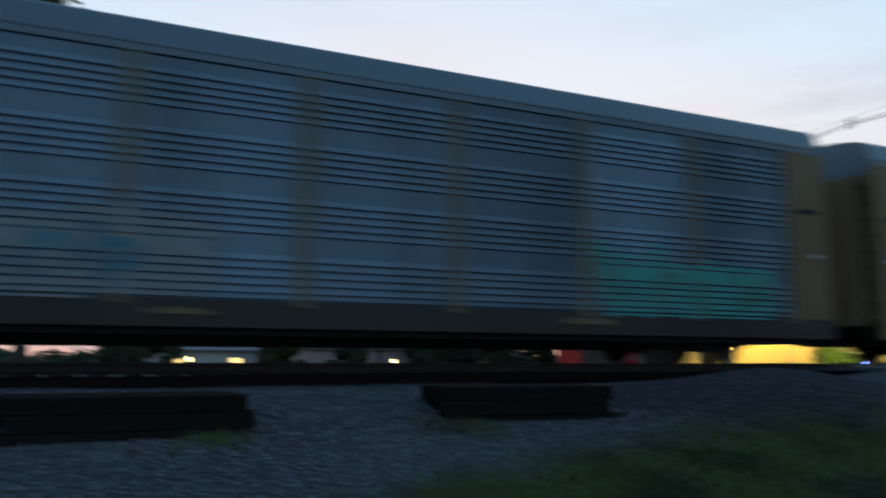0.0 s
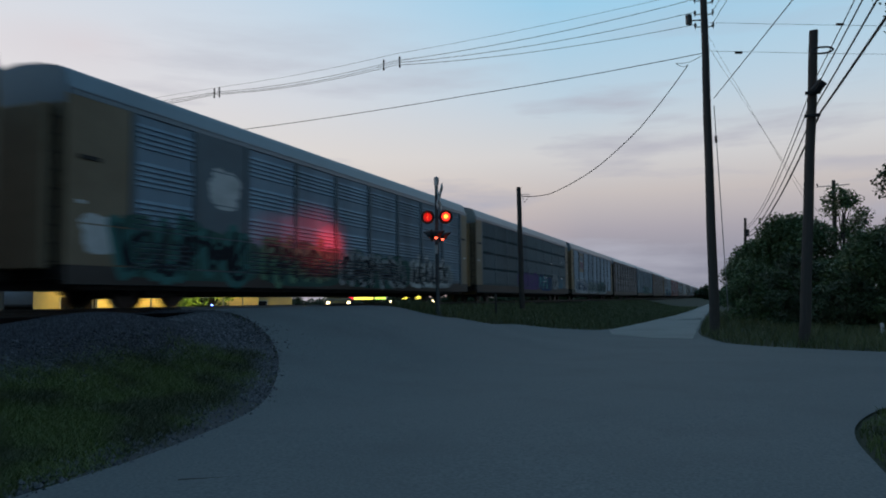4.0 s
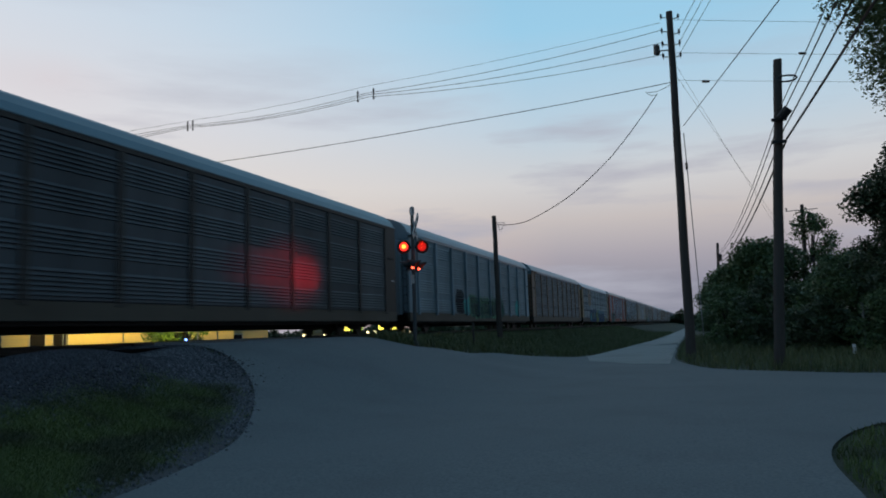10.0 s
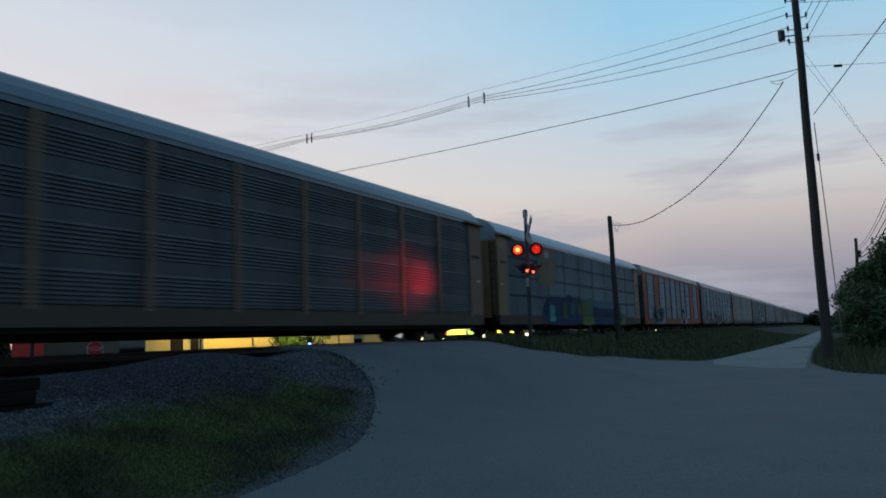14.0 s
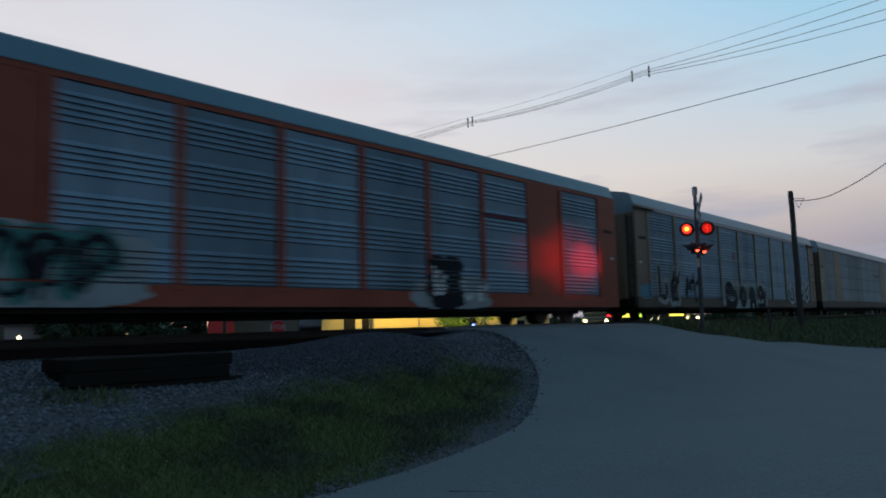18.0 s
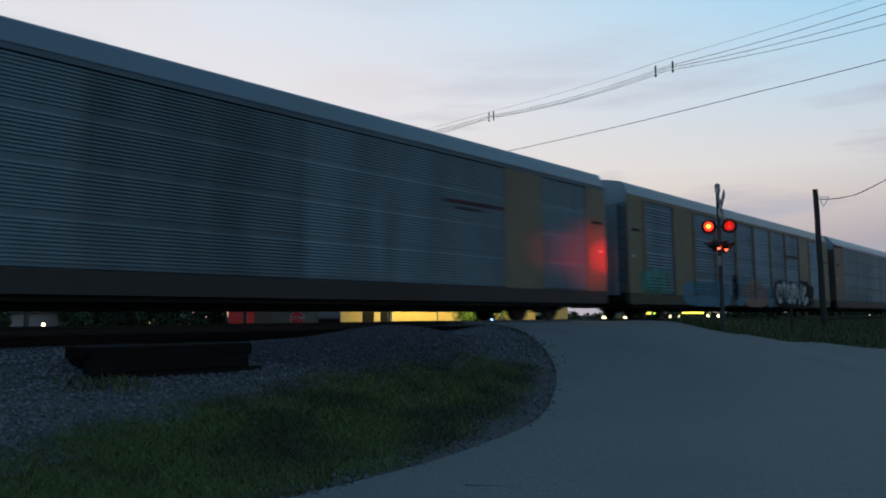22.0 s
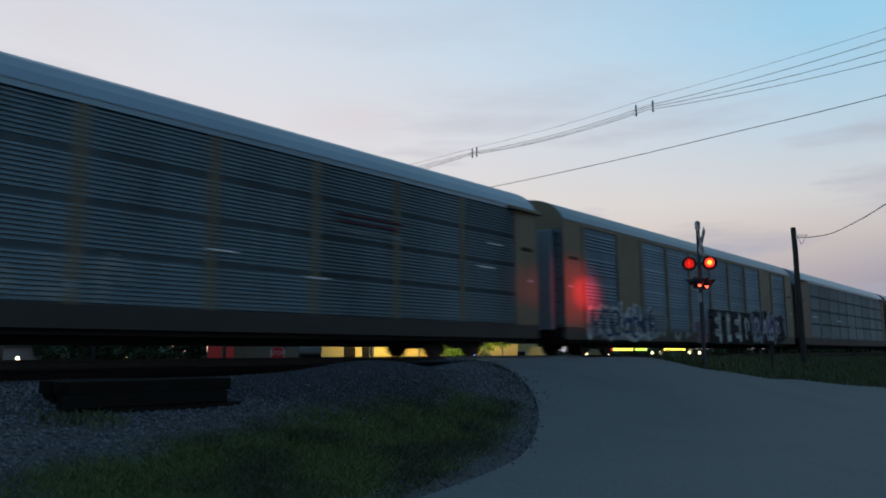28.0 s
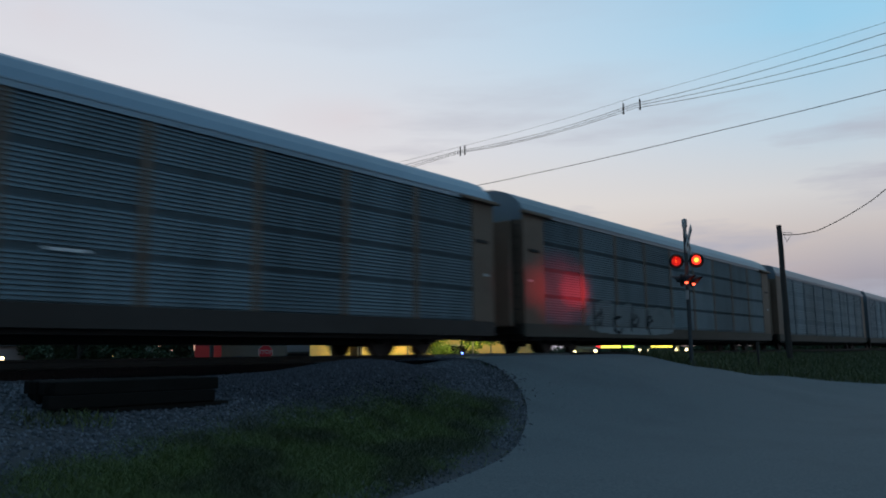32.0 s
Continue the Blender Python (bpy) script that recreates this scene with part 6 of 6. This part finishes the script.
def stones(name, label, n, seed, region, size, material, lift=0.0):
    """Loose broken stone: small ragged octahedra over a region."""
    rng = np.random.default_rng(seed)
    base = np.array([(1, 0, 0), (0, 1, 0), (-1, 0, 0), (0, -1, 0), (0, 0, 0.8), (0, 0, -0.8)])
    tri = np.array([(0, 1, 4), (1, 2, 4), (2, 3, 4), (3, 0, 4), (1, 0, 5), (2, 1, 5), (3, 2, 5), (0, 3, 5)])
    P = []
    while len(P) < n:
        p = region(rng)
        if p is not None:
            P.append((p[0], p[1], height(p[0], p[1]) + lift))
    P = np.array(P)
    s = size * rng.uniform(0.5, 1.5, size=(n, 1, 1)) * rng.uniform(0.7, 1.3, size=(n, 6, 3))
    a = rng.uniform(0, 6.283, size=n)
    V = base[None] * s
    c, q = np.cos(a)[:, None], np.sin(a)[:, None]
    V = np.stack([V[:, :, 0] * c - V[:, :, 1] * q, V[:, :, 0] * q + V[:, :, 1] * c, V[:, :, 2]], 2) + P[:, None, :]
    F = (tri[None] + 6 * np.arange(n)[:, None, None]).reshape(-1, 3)
    ob = mesh_ob(name, V.reshape(-1, 3).tolist(), F.tolist(), material)
    return tagged(ob, label, "stones", kind="stuff")


def stone_mat(name, a, b):
    m = leaf_mat(name, a, b)
    m.node_tree.nodes["Principled BSDF"].inputs["Roughness"].default_value = 0.9
    return m


ST_PALE = stone_mat("broken_pale_stone", (0.030, 0.033, 0.039), (0.135, 0.14, 0.16))
ST_DARK = stone_mat("broken_dark_stone", (0.016, 0.016, 0.021), (0.054, 0.055, 0.068))


VERGE_Y = (-6.0, 1.0, 2.4, 3.4, 4.2, 5.0, 7.0, 8.4, 10.0, 11.2, 12.4)
VERGE_LEFT = (-7.2, -7.4, -7.7, -8.1, -8.4, -8.7, -9.05, -9.2, -9.3, -9.2, -8.85)
VERGE_RIGHT = (-5.4, -5.45, -5.5, -5.52, -5.56, -5.62, -6.1, -6.65, -7.35, -7.95, -8.7)


def verge(x, y):
    """How far inside the grass wedge a point lies (negative outside)."""
    return min(x - np.interp(y, VERGE_Y, VERGE_LEFT), np.interp(y, VERGE_Y, VERGE_RIGHT) - x) + 0.22 * noise.noise((x * 1.3, y * 1.3, 4.0))


def chance(x0, x1, y0, y1, fn, cell=0.12):
    """A region sampler from a coarse grid of odds."""
    nx, ny = int((x1 - x0) / cell) + 1, int((y1 - y0) / cell) + 1
    grid = np.array([[fn(x0 + i * cell, y0 + j * cell) for i in range(nx)] for j in range(ny)])

    def region(rng):
        while True:
            x, y = rng.uniform(x0, x1), rng.uniform(y0, y1)
            u, v = (x - x0) / cell, (y - y0) / cell
            i, j = min(int(u), nx - 2), min(int(v), ny - 2)
            u, v = u - i, v - j
            p = (grid[j, i] * (1 - u) + grid[j, i + 1] * u) * (1 - v) + (grid[j + 1, i] * (1 - u) + grid[j + 1, i + 1] * u) * v
            if rng.uniform() < p:
                return x, y
    return region


def shoulder_odds(x, y):
    d = verge(x, y) if y < 12.4 else -1
    heap = 0.12 if ((x + 10.6) / 1.5) ** 2 + ((y - 10.0) / 3.4) ** 2 < 1 else 1.0
    rim = 0.3 if y < 9.5 and x > np.interp(y, VERGE_Y, VERGE_RIGHT) else 1.0
    return 0.0 if on_road(x, y) else rim * heap * min(1.0, max(0.0, 0.75 - 1.3 * d))


def verge_odds(x, y):
    d = verge(x, y)
    thin = 0.85 + 0.9 * noise.noise((x * 0.9, y * 0.9, 9.0)) + 0.5 * noise.noise((x * 2.9, y * 2.9, 2.0))
    near = 1.0 if y > 0 else 0.6
    return 0.0 if d < -0.5 or on_road(x, y) else near * min(1.0, max(0.02, (d + 0.3) * 1.0)) * min(1.0, max(0.2, thin))


reg_shoulder = chance(-12.6, -5.4, -4.0, 14.6, shoulder_odds, 0.2)
reg_verge = chance(-9.8, -5.2, -3.0, 12.6, verge_odds)


def reg_heap(rng):
    x, y = -10.5 + rng.normal() * 0.75, 10.0 + rng.normal() * 1.7
    return (x, y) if x > -12.4 and y < 15.0 else None


def reg_bank(rng):
    return rng.uniform(-13.9, -12.0), rng.uniform(-6, 15.5)


def reg_corner(rng):
    u = 0.68 * rng.uniform()
    x, y = -12.0 + 6.2 * u, 15.0 - 8.2 * u ** 1.35
    return x + rng.normal() * 0.35 - 0.25, y + rng.normal() * 0.35 - 0.25


stones("shoulder_stones", "loose pale crushed stone on the shoulder", 30000, 1, reg_shoulder, 0.027, ST_PALE, 0.02)
stones("heap_stones", "loose dark stone heaped by the track", 24000, 2, reg_heap, 0.028, ST_DARK, 0.02)
stones("bank_stones", "loose dark ballast stone on the bank", 13000, 3, reg_bank, 0.03, ST_DARK, 0.03)
stones("corner_stones", "scattered pale stone along the road edge", 7000, 4, reg_corner, 0.024, ST_PALE, 0.02)


def blades(name, label, n, seed, region, h, material, lean=0.35, width=0.006):
    rng = np.random.default_rng(seed)
    P = []
    while len(P) < n:
        p = region(rng)
        if p is not None:
            P.append((p[0], p[1], height(p[0], p[1])))
    P = np.array(P)
    a = rng.uniform(0, 6.283, n)
    hh = h * rng.uniform(0.4, 1.25, n)
    w = width * rng.uniform(0.7, 1.5, n)
    dx, dy = np.cos(a), np.sin(a)
    lx, ly = rng.normal(size=n) * lean * hh, rng.normal(size=n) * lean * hh
    z0 = np.zeros(n)
    v0 = P + np.stack([dx * w, dy * w, z0], 1)
    v1 = P - np.stack([dx * w, dy * w, z0], 1)
    v2 = P + np.stack([lx * 0.4 - dx * w * 0.7, ly * 0.4 - dy * w * 0.7, hh * 0.6], 1)
    v3 = P + np.stack([lx * 0.4 + dx * w * 0.7, ly * 0.4 + dy * w * 0.7, hh * 0.6], 1)
    v4 = P + np.stack([lx, ly, hh], 1)
    V = np.stack([v0, v1, v2, v3, v4], 1).reshape(-1, 3)
    k = 5 * np.arange(n)
    F = [(i, i + 1, i + 2, i + 3) for i in k.tolist()] + [(i + 3, i + 2, i + 4) for i in k.tolist()]
    ob = mesh_ob(name, V.tolist(), F, material)
    return tagged(ob, label, "grass", kind="stuff")


def reg_right(rng):
    x, y = rng.uniform(1.1, 6), rng.uniform(4.5, 13.9)
    return None if on_road(x - 0.06, y) else (x, y)


def reg_track_side(rng):
    y = 22.3 + 95 * rng.uniform() ** 1.8
    x = rng.uniform(-12.0, -3.0)
    return None if on_road(x + 0.1, y) or on_road(x, y - 0.2) or (y < 25 and x < -11) else (x, y)


def reg_hedge_side(rng):
    y = 22.6 + 60 * rng.uniform() ** 1.7
    x = rng.uniform(-1.2, 13)
    return None if on_road(x, y - 0.1) or on_road(x - 0.1, y) else (x, y)


blades("verge_grass", "short dark green grass on the verge", 150000, 11, reg_verge, 0.11, GRASS, 0.9, 0.003)
blades("corner_grass", "short dark green grass at the road corner", 14000, 12, reg_right, 0.10, GRASS)
blades("trackside_grass", "rank grass and weeds along the track", 40000, 13, reg_track_side, 0.30, GRASS_DRY, 0.45, 0.011)
blades("hedge_grass", "rank grass in front of the hedge", 20000, 14, reg_hedge_side, 0.40, GRASS_DRY, 0.3, 0.012)
def reg_weeds(rng):
    k = ((-9.85, 4.05), (-9.7, 4.5), (-9.55, 1.4))[int(rng.uniform(0, 2.99))]
    return k[0] + rng.normal() * 0.16, k[1] + rng.normal() * 0.2


blades("weeds", "small green weeds beside the stacked sleepers", 500, 15, reg_weeds, 0.13, GRASS, 0.5, 0.008)
bm = BM()
tube(bm, (-4.55, 5.35, 0.045), (-4.1, 5.62, 0.045), 0.012, 0.008, 6)
tagged(part("twig", bm, BARK), "thin dark twig lying on the asphalt", "twig")

motions()
